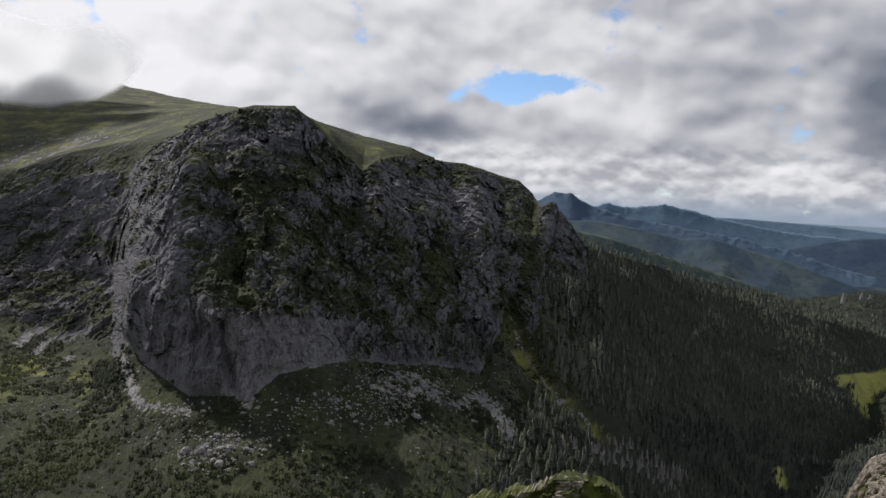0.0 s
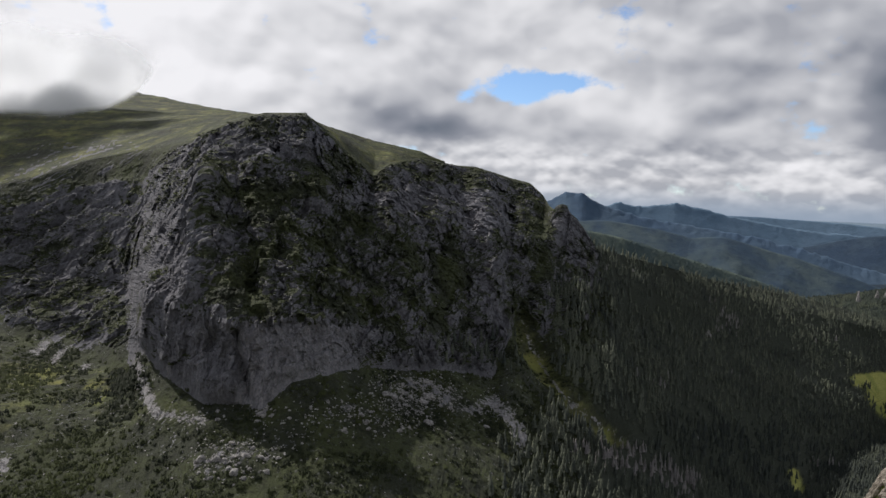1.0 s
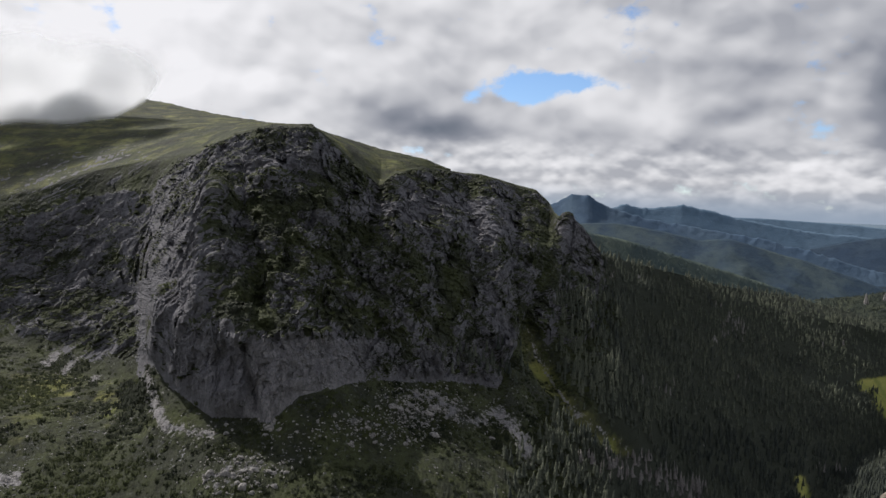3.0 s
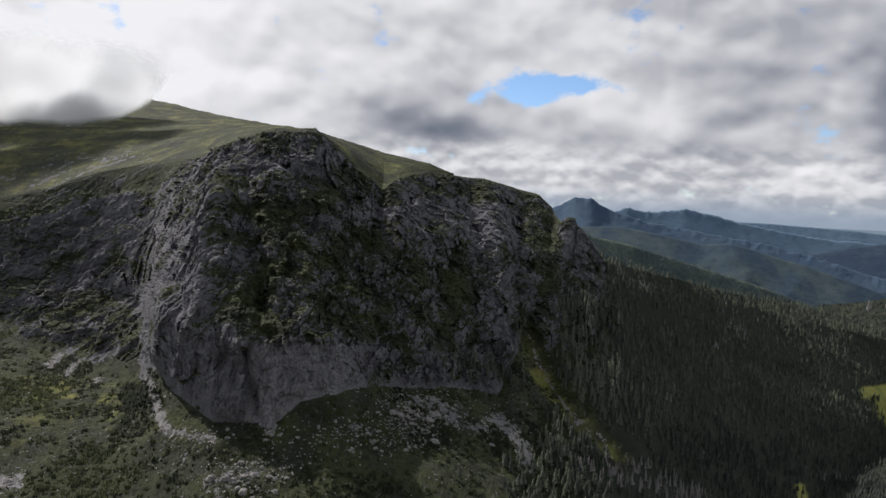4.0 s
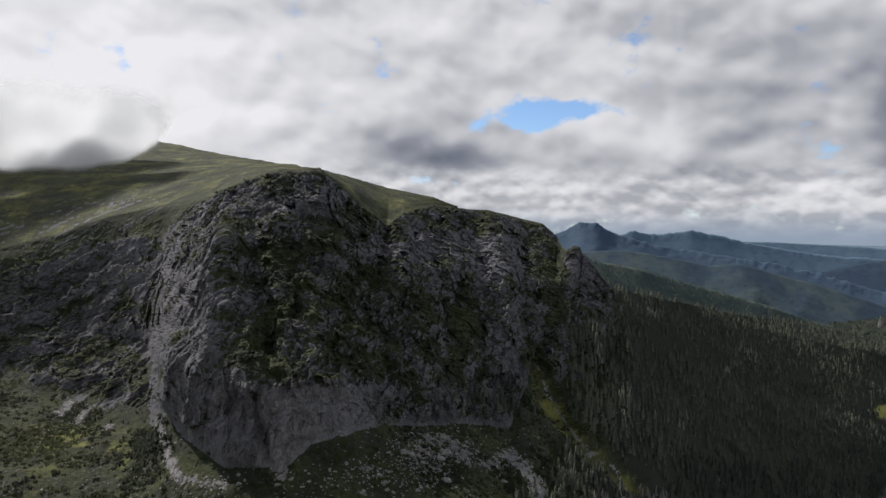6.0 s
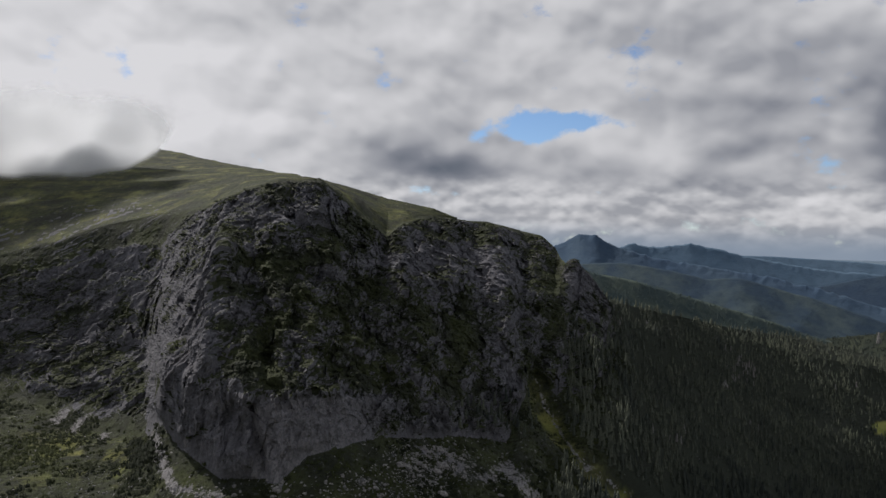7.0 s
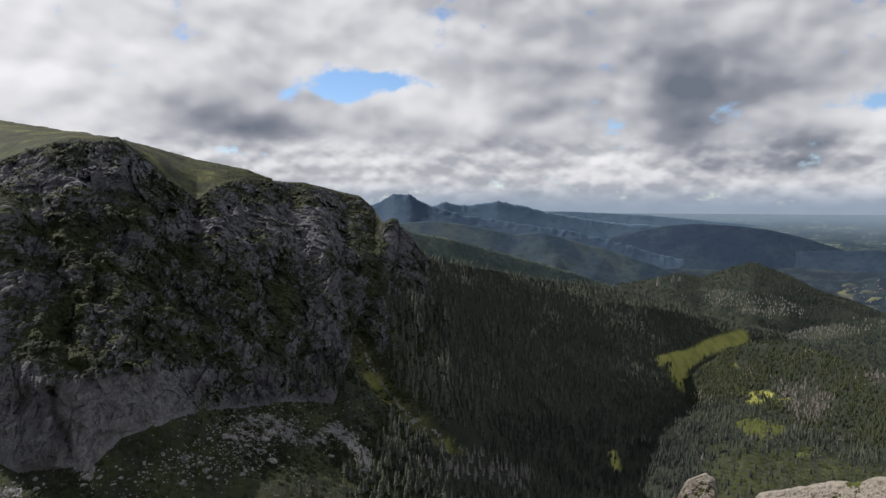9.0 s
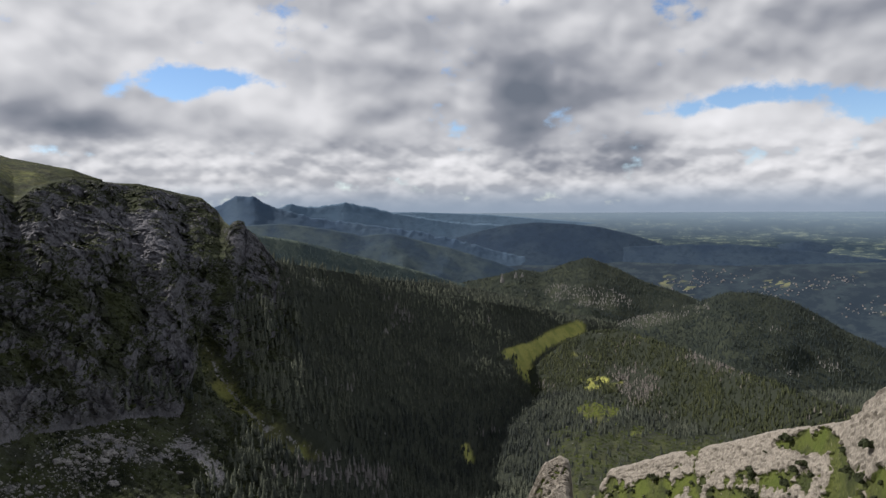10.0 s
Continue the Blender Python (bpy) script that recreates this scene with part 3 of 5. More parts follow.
BLOCK = [(-1.4, -16.9, 2.33, 1.63, 1.0), (1.3, -16.6, 1.63, 1.02, 1.0), (-7.2, -18.1, 2.33, 0.74, 0.7), (-14.9, -21.6, 2.79, 1.16, 1.0), (-12.4, -17.6, 0.7, 0.93, 1.0), (-9.6, -19.3, 1.86, 0.93, 0.3), (-17.6, -18.6, 1.86, 0.7, 0.4), (-3.7, -18.9, 2.79, 0.93, 0.4), (4.2, -17.7, 1.4, 0.7, 0.5)]
SPUR_TURF = [(44.6, -17.0, 1.7, 0.55, 1.0), (52.2, -15.6, 2.0, 0.8, 0.9), (51.5, -18.4, 3.2, 1.0, 0.55), (56.5, -17.6, 2.0, 1.3, 1.0), (47.5, -20.2, 2.2, 0.8, 0.5), (53.4, -14.3, 0.8, 0.5, 0.6), (49.5, -21.0, 3.0, 1.0, 0.5), (40.5, -20.8, 2.2, 0.7, 0.7), (37.5, -22.0, 2.0, 1.2, 0.7)]
SPUR_BARE = [(47.8, -17.2, 2.4, 1.1, 0.9), (55.6, -14.0, 1.2, 1.7, 0.9), (41.0, -19.4, 1.4, 0.4, 0.6), (50.2, -15.4, 2.0, 0.5, 0.6), (53.5, -19.6, 2.5, 0.4, 0.5)]
GULLY = [(7.9, -9.8), (8.7, -11.8), (10.4, -14.3), (12.8, -16.6), (16.4, -18.5)]
# talus turf made lighter in colour where the sun falls
SUNLIT_TURF = [(-26.8, -14.9, 3.95, 1.58, 0.6), (-22.7, -16.1, 1.4, 1.58, 0.55), (-29.7, -13.7, 2.79, 1.21, 0.4), (-30.0, -17.4, 3.26, 1.4, 0.25)]
LIME = [(39.3, -15.9, 1.7, 0.8, 1.5), (39.7, -13.3, 1.5, 0.4, 0.85), (38.7, -13.9, 0.7, 0.47, 0.5), (42.3, -17.1, 1.4, 0.37, 0.5), (37.4, -11.3, 0.65, 0.28, 0.5), (43.1, -9.7, 0.93, 0.23, 0.5)]
GREY = [(48.9, -11.1, 3.26, 0.84, 0.6), (41.4, -12.7, 1.86, 0.93, 0.5), (42.3, -13.7, 2.33, 0.93, 0.6), (35.6, -14.0, 1.4, 0.7, 0.5), (31.0, -17.5, 1.86, 0.47, 0.6), (16.2, -20.1, 3.26, 1.4, 1.0), (19.0, -13.9, 1.16, 0.47, 0.5), (20.8, -20.8, 1.86, 1.16, 0.8), (23.7, -8.6, 1.86, 0.93, 0.3), (13.8, -4.8, 1.4, 0.93, 0.4)]
H3GREY = [(38.3, -6.8, 2.79, 0.56, 1.0), (36.9, -6.1, 1.4, 0.47, 0.8), (40.0, -7.4, 1.86, 0.47, 1.0)]
H2GREY = [(43.1, -8.2, 2.79, 0.56, 1.0), (41.8, -8.9, 1.86, 0.47, 1.0), (46.4, -7.4, 1.16, 0.37, 0.6), (56.1, -10.9, 1.4, 0.7, 0.5)]

# ribs, gullies and ways as (weight, half width, [(heading, height angle), ...])
RIBS = [(14.0, 0.5, [(-17.0, 0.3), (-17.7, -3.2), (-17.9, -8.9)]), (16.0, 0.6, [(-21.1, -3.3), (-20.9, -8.8), (-21.0, -14.3)]), (15.0, 0.7, [(10.7, -0.5), (10.0, -3.4), (9.4, -7.2), (9.0, -10.9)]), (14.0, 0.8, [(12.1, -7.1), (13.0, -9.7), (15.2, -11.7)]), (16.0, 0.9, [(4.4, 1.2), (5.4, -4.7), (5.3, -10.2), (6.3, -11.9)]), (12.0, 0.9, [(-4.0, 1.5), (-2.8, -2.3), (-1.7, -6.9)]), (12.0, 0.8, [(0.4, 1.7), (0.9, -1.3), (2.4, -3.5)]), (10.0, 1.2, [(-10.3, 4.6), (-9.6, 1.1), (-8.4, -1.6)]), (9.0, 0.8, [(-0.2, -12.2), (2.6, -13.2), (5.9, -14.2)]), (10.0, 1.2, [(-14.2, 3.5), (-12.9, 0.9)]), (5.0, 0.6, [(-9.9, -11.3), (-6.2, -11.9)])]
CUTS = [(12.0, 0.6, [(8.6, -6.4), (8.2, -8.2), (7.9, -10.3)]), (15.0, 0.8, [(-4.5, 0.7), (-4.9, -2.4), (-6.0, -5.2)]), (13.0, 0.6, [(7.0, 0.6), (6.7, -3.3), (6.6, -8.3)]), (9.0, 0.8, [(-8.0, 3.6), (-6.7, 1.0)]), (11.0, 0.8, [(-15.4, -2.7), (-14.1, -5.4), (-13.5, -8.9)]), (14.0, 0.4, [(-14.7, -12.4), (-14.1, -15.0), (-13.6, -17.7)]), (13.0, 1.0, [(-16.2, -13.0), (-15.7, -14.1)]), (12.0, 0.8, [(2.2, -3.0), (0.9, -5.8), (0.6, -10.4)]), (9.0, 0.6, [(2.7, 1.5), (3.0, -2.1), (3.7, -5.7)]), (10.0, 0.6, [(-19.9, -7.1), (-19.2, -8.9)]), (9.0, 0.8, [(-2.8, -5.1), (-4.1, -7.8)])]
SCREEWAY = [(0.66, 0.5, [(-22.7, -12.1), (-21.7, -14.4), (-20.4, -17.8)]), (0.75, 0.45, [(-28.3, -12.6), (-26.1, -10.3)]), (0.7, 0.35, [(-27.2, -13.3), (-24.4, -10.6)]), (0.65, 0.3, [(-25.3, -14.0), (-22.5, -11.5)]), (0.55, 0.5, [(-19.7, -18.0), (-17.1, -18.6)]), (0.62, 0.85, [(5.7, -16.8), (7.2, -18.0), (8.5, -19.6)]), (0.9, 0.6, [(-32.7, -20.0), (-30.3, -20.5)]), (0.75, 0.13, [(8.0, -10.0), (8.7, -12.0), (10.4, -14.5), (12.3, -16.5)]), (0.6, 0.12, [(12.3, -16.5), (16.4, -18.5)])]
MEADWAY = [(1.0, 0.55, [(37.9, -9.3), (35.8, -10.1), (33.8, -11.4)]), (1.0, 0.55, [(33.8, -11.4), (33.3, -12.3), (34.0, -13.0)]), (1.0, 0.4, [(32.2, -11.4), (33.3, -11.1)]), (0.9, 0.33, [(28.6, -18.6), (29.0, -19.6)])]


def ext(line, lo=-50, hi=66):
    """The line carried on to both sides."""
    return [(lo, *line[0][1:])] + line + [(hi, *line[-1][1:])]


def angles(P):
    """Heading and height angle of places, in degrees, as seen from EYE."""
    d = P - EYE
    return np.degrees(np.arctan2(d[..., 0], d[..., 1])), np.degrees(np.arctan2(d[..., 2], np.hypot(d[..., 0], d[..., 1])))


def patch(P, lobes):
    """The sum of soft patches at places P."""
    a, e = angles(P)
    s = np.zeros(a.shape)
    for ca, ce, wa, we, k in lobes:
        s += k * np.exp(-(((a - ca) / wa) ** 2 + ((e - ce) / we) ** 2))
    return s


def trail(P, line):
    """Least angle from places to a line of (heading, height angle)."""
    a, e = angles(P)
    best = np.full(a.shape, 99.0)
    for (a0, e0), (a1, e1) in zip(line, line[1:]):
        t = np.clip(((a - a0) * (a1 - a0) + (e - e0) * (e1 - e0)) / ((a1 - a0) ** 2 + (e1 - e0) ** 2), 0, 1)
        best = np.minimum(best, np.hypot(a - a0 - t * (a1 - a0), e - e0 - t * (e1 - e0)))
    return best


def ways(P, lines):
    """The sum of soft bands along lines."""
    return sum(k * np.exp(-(trail(P, l) / w) ** 2) for k, w, l in lines)


def clearing(P, lobes):
    """Clearings with ragged edges and stands of trees left in them."""
    return patch(P, lobes) * np.clip(0.95 + 1.5 * fbm(P.reshape(-1, 3), 34, 4, 0.6).reshape(P.shape[:2]), 0, 1.6)


# ---- the massif: talus, cliffs, rim and summit slope ----
az = np.concatenate([np.arange(-46, 16, 0.08), np.arange(16, 62, 0.25)])
L = [along(ext(l), az, 0.08 if l is E else 0.2) for l in (A, B, C, D, M, E, FC)]
back = L[-1] + (L[-1] - EYE) * np.array([0.35, 0.35, 0]) - np.array([0, 0, 260])
counts = [34, 80, 100, 110, 110, 90, 10]
P = loft(L + [back], counts)
rows = np.cumsum([0] + counts)
toward = (EYE - P) * np.array([1, 1, 0])
reach = np.linalg.norm(toward, axis=2)
toward /= reach[..., None]
n0 = normals(P)
n0 = n0 * np.where((n0 * (P - EYE)).sum(2) > 0, -1, 1)[..., None]
shape = P.shape[:2]
flatp = P.reshape(-1, 3)
vrow = np.arange(shape[0])[:, None] * np.ones(shape[1])[None]
colaz = np.ones(shape[0])[:, None] * az[None]
wood = smooth(colaz + 1.6 * fbm(flatp, 90, 3).reshape(shape), 11.8, 15.2)
wall = smooth(colaz + 1.5 * fbm(flatp, 120, 3).reshape(shape), -22.0, -18.5)
mott = fbm(flatp * np.array([1, 1, 1.6]), 46, 5, 0.6).reshape(shape)
lean = flatp @ np.array([-0.62, 0.0, 1.0]) + 8 * fbm(flatp, 70, 4)
upper = rows[5] + 4 - (1 - wall) * 22
foot = vrow + 13 * mott
cliff = smooth(foot, rows[2] - 8, rows[2] + 8) * (1 - smooth(vrow + 26 * (1 - wall) * mott, upper - 18 - 50 * (1 - wall), upper)) * (1 - wood)
n0 = n0 * (1 - 0.6 * cliff)[..., None] + toward * (0.6 * cliff)[..., None]
slab = smooth(foot, rows[2] - 2, rows[2] + 8) * (1 - smooth(vrow, rows[3] - 12, rows[3])) * smooth(colaz, -14.8, -14.2) * (1 - smooth(colaz, -6.5, -3.5))
pillar = smooth(colaz, -22.5, -20.5) * (1 - smooth(colaz, -16, -13.5)) * cliff
big = fbm(flatp * np.array([1, 1, 0.42]), 72, 5, 0.5, True).reshape(shape)
flute = fbm(flatp * np.array([1, 1, 0.15]), 24, 4, 0.55, True).reshape(shape)
fine = fbm(flatp * np.array([1, 1, 0.55]), 11, 4, 0.62, True).reshape(shape)
soft = fbm(flatp, 120, 6, 0.5).reshape(shape)
gully = trail(P, GULLY)


def beds(s, period, uneven):
    """Beds of rock: faces that overhang a little and step back at each ledge, -0.5 to 0.5."""
    f = s / period + uneven
    return f - np.floor(f) - 0.5


def faces(u, v, seed):
    """Uneven cells of a plane: the way to the middle of each place's cell, and two random numbers of the cell."""
    cu, cv = np.floor(u).astype(int), np.floor(v).astype(int)
    best = np.full(u.shape, 9e9)
    du, dv, r1, r2 = (np.zeros(u.shape) for _ in range(4))
    for i in (-1, 0, 1):
        for j in (-1, 0, 1):
            h = PERM[PERM[(cu + i + seed) & 255] + ((cv + j) & 255)]
            x, y = cu + i + 0.5 + 0.45 * GRAD[h, 0] - u, cv + j + 0.5 + 0.45 * GRAD[h, 1] - v
            d = x * x + y * y
            near = d < best
            best = np.where(near, d, best)
            du, dv = np.where(near, x, du), np.where(near, y, dv)
            r1, r2 = np.where(near, GRAD[h, 2], r1), np.where(near, GRAD[(h + 91) & 255, 0], r2)
    return du, dv, r1, r2


near_spire = np.exp(-((colaz - 10.4) / 1.3) ** 2)
pa, pe = angles(P)
run = np.clip(np.gradient(reach, axis=0) / np.maximum(np.gradient(pe, axis=0), 0.01), 0.0, 30.0)
wob1, wob2 = 0.35 * fbm(flatp, 38, 4, 0.6).reshape(shape), 0.35 * fbm(flatp + 500, 38, 4, 0.6).reshape(shape)
turn = (1 - wall) * 0.6
moved = np.zeros(shape)
for wide, tall_, k, seed in ((1.7, 2.3, 0.30, 3), (0.7, 1.0, 0.22, 40)):
    ra, re = pa * np.cos(turn) + pe * np.sin(turn) + wob1 * wide, pe * np.cos(turn) - pa * np.sin(turn) + wob2 * tall_
    wide_ = wide * (1 + 1.2 * (1 - wall))
    du, dv, r1, r2 = faces(ra / wide_, re / tall_, seed)
    moved += k * dv * tall_ * run + (du * wide_ * 9 * r1 + r2 * 2.5 * wide) * (0.4 + 0.6 * wall)
moved *= cliff * (1 - 0.6 * slab) * smooth(vrow, rows[2] + 4, rows[2] + 40) * (1 - 0.5 * near_spire) * (1 - 0.55 * pillar) * (1 - 0.9 * np.exp(-((vrow - rows[5]) / 7.0) ** 2))
P = EYE + (P - EYE) * (1 + moved / reach)[..., None]
ribs = ways(P, RIBS) - ways(P, CUTS)
block = np.zeros(len(flatp))
on = (cliff > 0.02).reshape(-1)
rock_p = flatp[on] * np.array([1, 1, 0.55]) + 3 * fbm(flatp[on], 20, 2)[:, None]
block[on] = 2.2 * blocks(rock_p, 17) + 1.5 * blocks(rock_p, 7, 5) + 0.8 * blocks(rock_p, 3.2, 9) + rng.uniform(-0.3, 0.3, on.sum())
block = block.reshape(shape)
level = P[..., 2] + 0.10 * P[..., 0]
wander = fbm(flatp, 60, 4, 0.55).reshape(shape)
held = smooth(fbm(flatp, 75, 3).reshape(shape), -0.35, 0.25)
lean = lean.reshape(shape)
shelves = wall * held * (3.0 * beds(level, 27, 0.7 * wander) + 1.6 * beds(level, 9.5, 0.9 * wander))
shelves += (1 - wall) * (4.2 * beds(lean, 21, 0.25 * wander) + 2.2 * beds(lean, 7.5, 0.5 * wander))
steep = (5.5 * big + 1.3 * fine) * (1 - 0.55 * near_spire) * (0.45 + 0.55 * wall) + (1.2 + 2.6 * pillar) * flute * wall + block * (0.6 + 0.4 * wall) + shelves * (1 - 0.95 * smooth(colaz, -25, -23) * (1 - smooth(colaz, -17, -13.5))) * (1 - slab)
disp = cliff * (0.2 + 0.8 * smooth(vrow, rows[2], rows[2] + 34)) * (1 - 0.1 * slab) * (steep + ribs * (0.4 + 0.6 * wall)) + (1 - cliff) * (4.0 * soft + 1.2 * fine * (0.4 + patch(P, BLOCK)))
disp += 9 * np.exp(-(((colaz - 14.6) / 1.2) ** 2)) * smooth(vrow, rows[1], rows[2] - 10) * (1 - smooth(vrow, rows[3] - 30, rows[3] + 20))
disp -= 14 * np.exp(-(gully / 0.7) ** 2)
rim = np.exp(-((vrow - rows[5]) / 6.0) ** 2)
P = P + n0 * (disp * (1 - 0.8 * rim))[..., None]
P[..., 2] += rim * cliff * 1.6 * fbm(flatp, 34, 4, 0.55, True).reshape(shape)
nz = np.abs(normals(P)[:, :, 2])
nn = fbm(flatp, 60, 4).reshape(shape)
grass = cliff * (0.45 + 0.75 * (smooth(nz, 0.35, 0.8) - 0.5) + 0.75 * mott + 1.0 * patch(P, TURF) - 0.85 * patch(P, BARE) + 0.16 * wall) + (1 - cliff) * (0.95 + 0.2 * nn)
streaky = fbm(np.stack([lean.reshape(-1) / 7.0, flatp[:, 0] * 0.012, flatp[:, 1] * 0.012], -1), 1.0, 5, 0.6).reshape(shape)
high = smooth(vrow, rows[4] + 10, rows[5] + 20) * (1 - wall)
grass += (1 - wall) * cliff * smooth(vrow, rows[3] + 30, rows[5]) * (0.12 + 0.6 * streaky)
grass -= high * (1 - cliff) * smooth(streaky, 0.05, 0.7) * 0.75 * (1 - smooth(vrow, rows[5] + 5, rows[6]))
grass += 0.45 * (1 - cliff) * smooth(vrow, rows[5] + 2, rows[5] + 30)
grass -= 0.9 * slab
grass -= (1 - cliff) * 0.9 * patch(P, BLOCK) * smooth(mott, -0.25, 0.35)
grass += 0.9 * np.exp(-(gully / 0.9) ** 2)
pale = np.clip(slab * 0.36 + (1 - cliff) * patch(P, BLOCK) * smooth(mott, -0.1, 0.5), 0, 1)
scree = (1 - cliff * 0.8) * ways(P, SCREEWAY)
# Painted sun: talus turf lightened at left, beside true meadow and gully grass.
meadow = ways(P, MEADWAY) * wood + 0.2 * (1 - cliff) * patch(P, SUNLIT_TURF) * np.clip(0.7 + 1.4 * mott, 0, 1.6) + 0.38 * np.exp(-(gully / 0.9) ** 2) * (1 - 0.5 * cliff) * (0.75 + 0.5 * mott) + 0.19 * smooth(vrow, rows[5] - 12, rows[5] + 4) * (1 - wood) * (0.6 + 0.8 * mott) + 0.09 * (1 - cliff) * (1 - wood) * smooth(mott + 0.3 * soft, -0.2, 0.5) * patch(P, [(-25.5, -16.0, 4.5, 2.2, 1.5), (-22.5, -16.5, 2.5, 1.8, 1.0), (-19.3, -17.6, 1.6, 0.6, 1.2), (-30, -17.5, 4, 2, 0.7)])
va, ve = angles(P)
far_side = smooth(va, 33.0, 35.0)
glade = smooth(clearing(P, LIME), 0.3, 0.6) * far_side
open_foot = smooth(va + fbm(flatp, 90, 3).reshape(shape), 34.5, 37.0) * (1 - smooth(ve + 0.5 * fbm(flatp, 60, 3).reshape(shape), -17.6, -16.2))
meadow += 0.24 * glade + 0.10 * open_foot * (1 + mott)
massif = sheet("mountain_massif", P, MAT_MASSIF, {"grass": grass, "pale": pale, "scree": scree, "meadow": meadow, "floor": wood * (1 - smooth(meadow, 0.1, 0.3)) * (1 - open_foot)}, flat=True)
tagged(massif, "grey limestone mountain wall with turf ledges and a grassy summit slope", "mountain", kind="structure")
MASSIF = P


def ridge(name, line, mat, depth, drop, label, lo=None, hi=None, amp=12, size=160, step=0.25, rows_n=40, back_drop=200, clear=None, crest=0.0):
    """A hill or ridge below a crest line: a near slope, the crest and a far slope."""
    lo, hi = lo or line[0][0], hi or line[-1][0]
    a = np.arange(lo, hi, step)
    c = along(line, a, max(step, 0.3))
    out = (c - EYE) * np.array([1, 1, 0])
    out /= np.linalg.norm(out, axis=1)[:, None]
    foot = c - out * depth - np.array([0, 0, drop])
    far = c + out * min(depth, 250) - np.array([0, 0, back_drop])
    P = loft([foot, c, far], [rows_n, 6])
    q = P.reshape(-1, 3)
    t = np.arange(P.shape[0])[:, None] / rows_n
    d = (fbm(q, size, 5, 0.5, True) * amp).reshape(P.shape[:2]) * np.clip(1.0 - t, 0.12, 1)
    P[:, :, 2] += d + crest * np.exp(-((t - 1) / 0.08) ** 2) * fbm(q, 70, 4, 0.55, True).reshape(P.shape[:2])
    z = np.zeros(P.shape[:2])
    ob = sheet(name, P, mat, {"grass": z + 1, "meadow": 0.6 * clearing(P, clear) if clear else z, "pale": z, "scree": z, "floor": 1 - smooth(clearing(P, clear), 0.2, 0.4) if clear else z + 1})
    tagged(ob, label, "hill", kind="structure")
    return P


RIDGE2P = ridge("wooded_ridge", RIDGE2, MAT_MID_HAZE, 700, 420, "long dark green wooded ridge in the distance")
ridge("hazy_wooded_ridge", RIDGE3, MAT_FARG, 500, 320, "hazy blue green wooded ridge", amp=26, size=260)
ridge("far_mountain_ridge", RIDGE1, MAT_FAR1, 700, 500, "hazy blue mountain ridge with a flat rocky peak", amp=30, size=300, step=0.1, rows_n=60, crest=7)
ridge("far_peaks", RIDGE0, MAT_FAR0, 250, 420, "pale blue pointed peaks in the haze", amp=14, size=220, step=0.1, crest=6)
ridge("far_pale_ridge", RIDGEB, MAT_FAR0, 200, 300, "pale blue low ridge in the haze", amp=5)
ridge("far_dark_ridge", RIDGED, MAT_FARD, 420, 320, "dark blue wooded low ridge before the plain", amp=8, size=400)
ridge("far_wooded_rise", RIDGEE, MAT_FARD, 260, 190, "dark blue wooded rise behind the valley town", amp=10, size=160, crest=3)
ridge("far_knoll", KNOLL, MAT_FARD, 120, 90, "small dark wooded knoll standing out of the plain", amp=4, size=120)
H1P = ridge("near_wooded_hill", H1, MAT_MASSIF, 620, 330, "dark wooded hill with bright clearings", hi=66, amp=52, size=230, step=0.15, rows_n=90, clear=LIME)
H2P = ridge("middle_wooded_hill", H2, MAT_WOOD, 700, 260, "dark green wooded hill lit along its top", hi=66, amp=44, size=300, step=0.2, rows_n=70)
H3P = ridge("rocky_wooded_hill", H3, MAT_WOOD, 600, 220, "wooded hill with pale rock towers", amp=24, size=240, step=0.2, rows_n=60)

# ---- ground: valley floor and plain, one sheet to the horizon ----
ga = np.arange(-180, 180.1, 1.0)
gd = np.array([4, 60, 250, 700, 1200, 1800, 2400, 3000, 3500, 3900, 4200, 4450, 4550, 4700, 4800, 4880])
ge = np.array([-89.35, -80, -60, -42, -29, -20, -14.4, -11.2, -8.6, -5.9, -4.5, -3.6, -3.1, -1.9, -0.8, -0.2])
dd = np.concatenate([np.linspace(4, 3000, 46), np.linspace(3050, 4880, 90)])
G = np.array([polar(ga, np.full(len(ga), np.interp(d, gd, ge)), np.full(len(ga), d)) for d in dd])
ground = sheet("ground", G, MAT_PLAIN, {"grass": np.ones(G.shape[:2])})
tagged(ground, "hazy plain with fields and woods reaching the horizon", "ground", kind="structure")

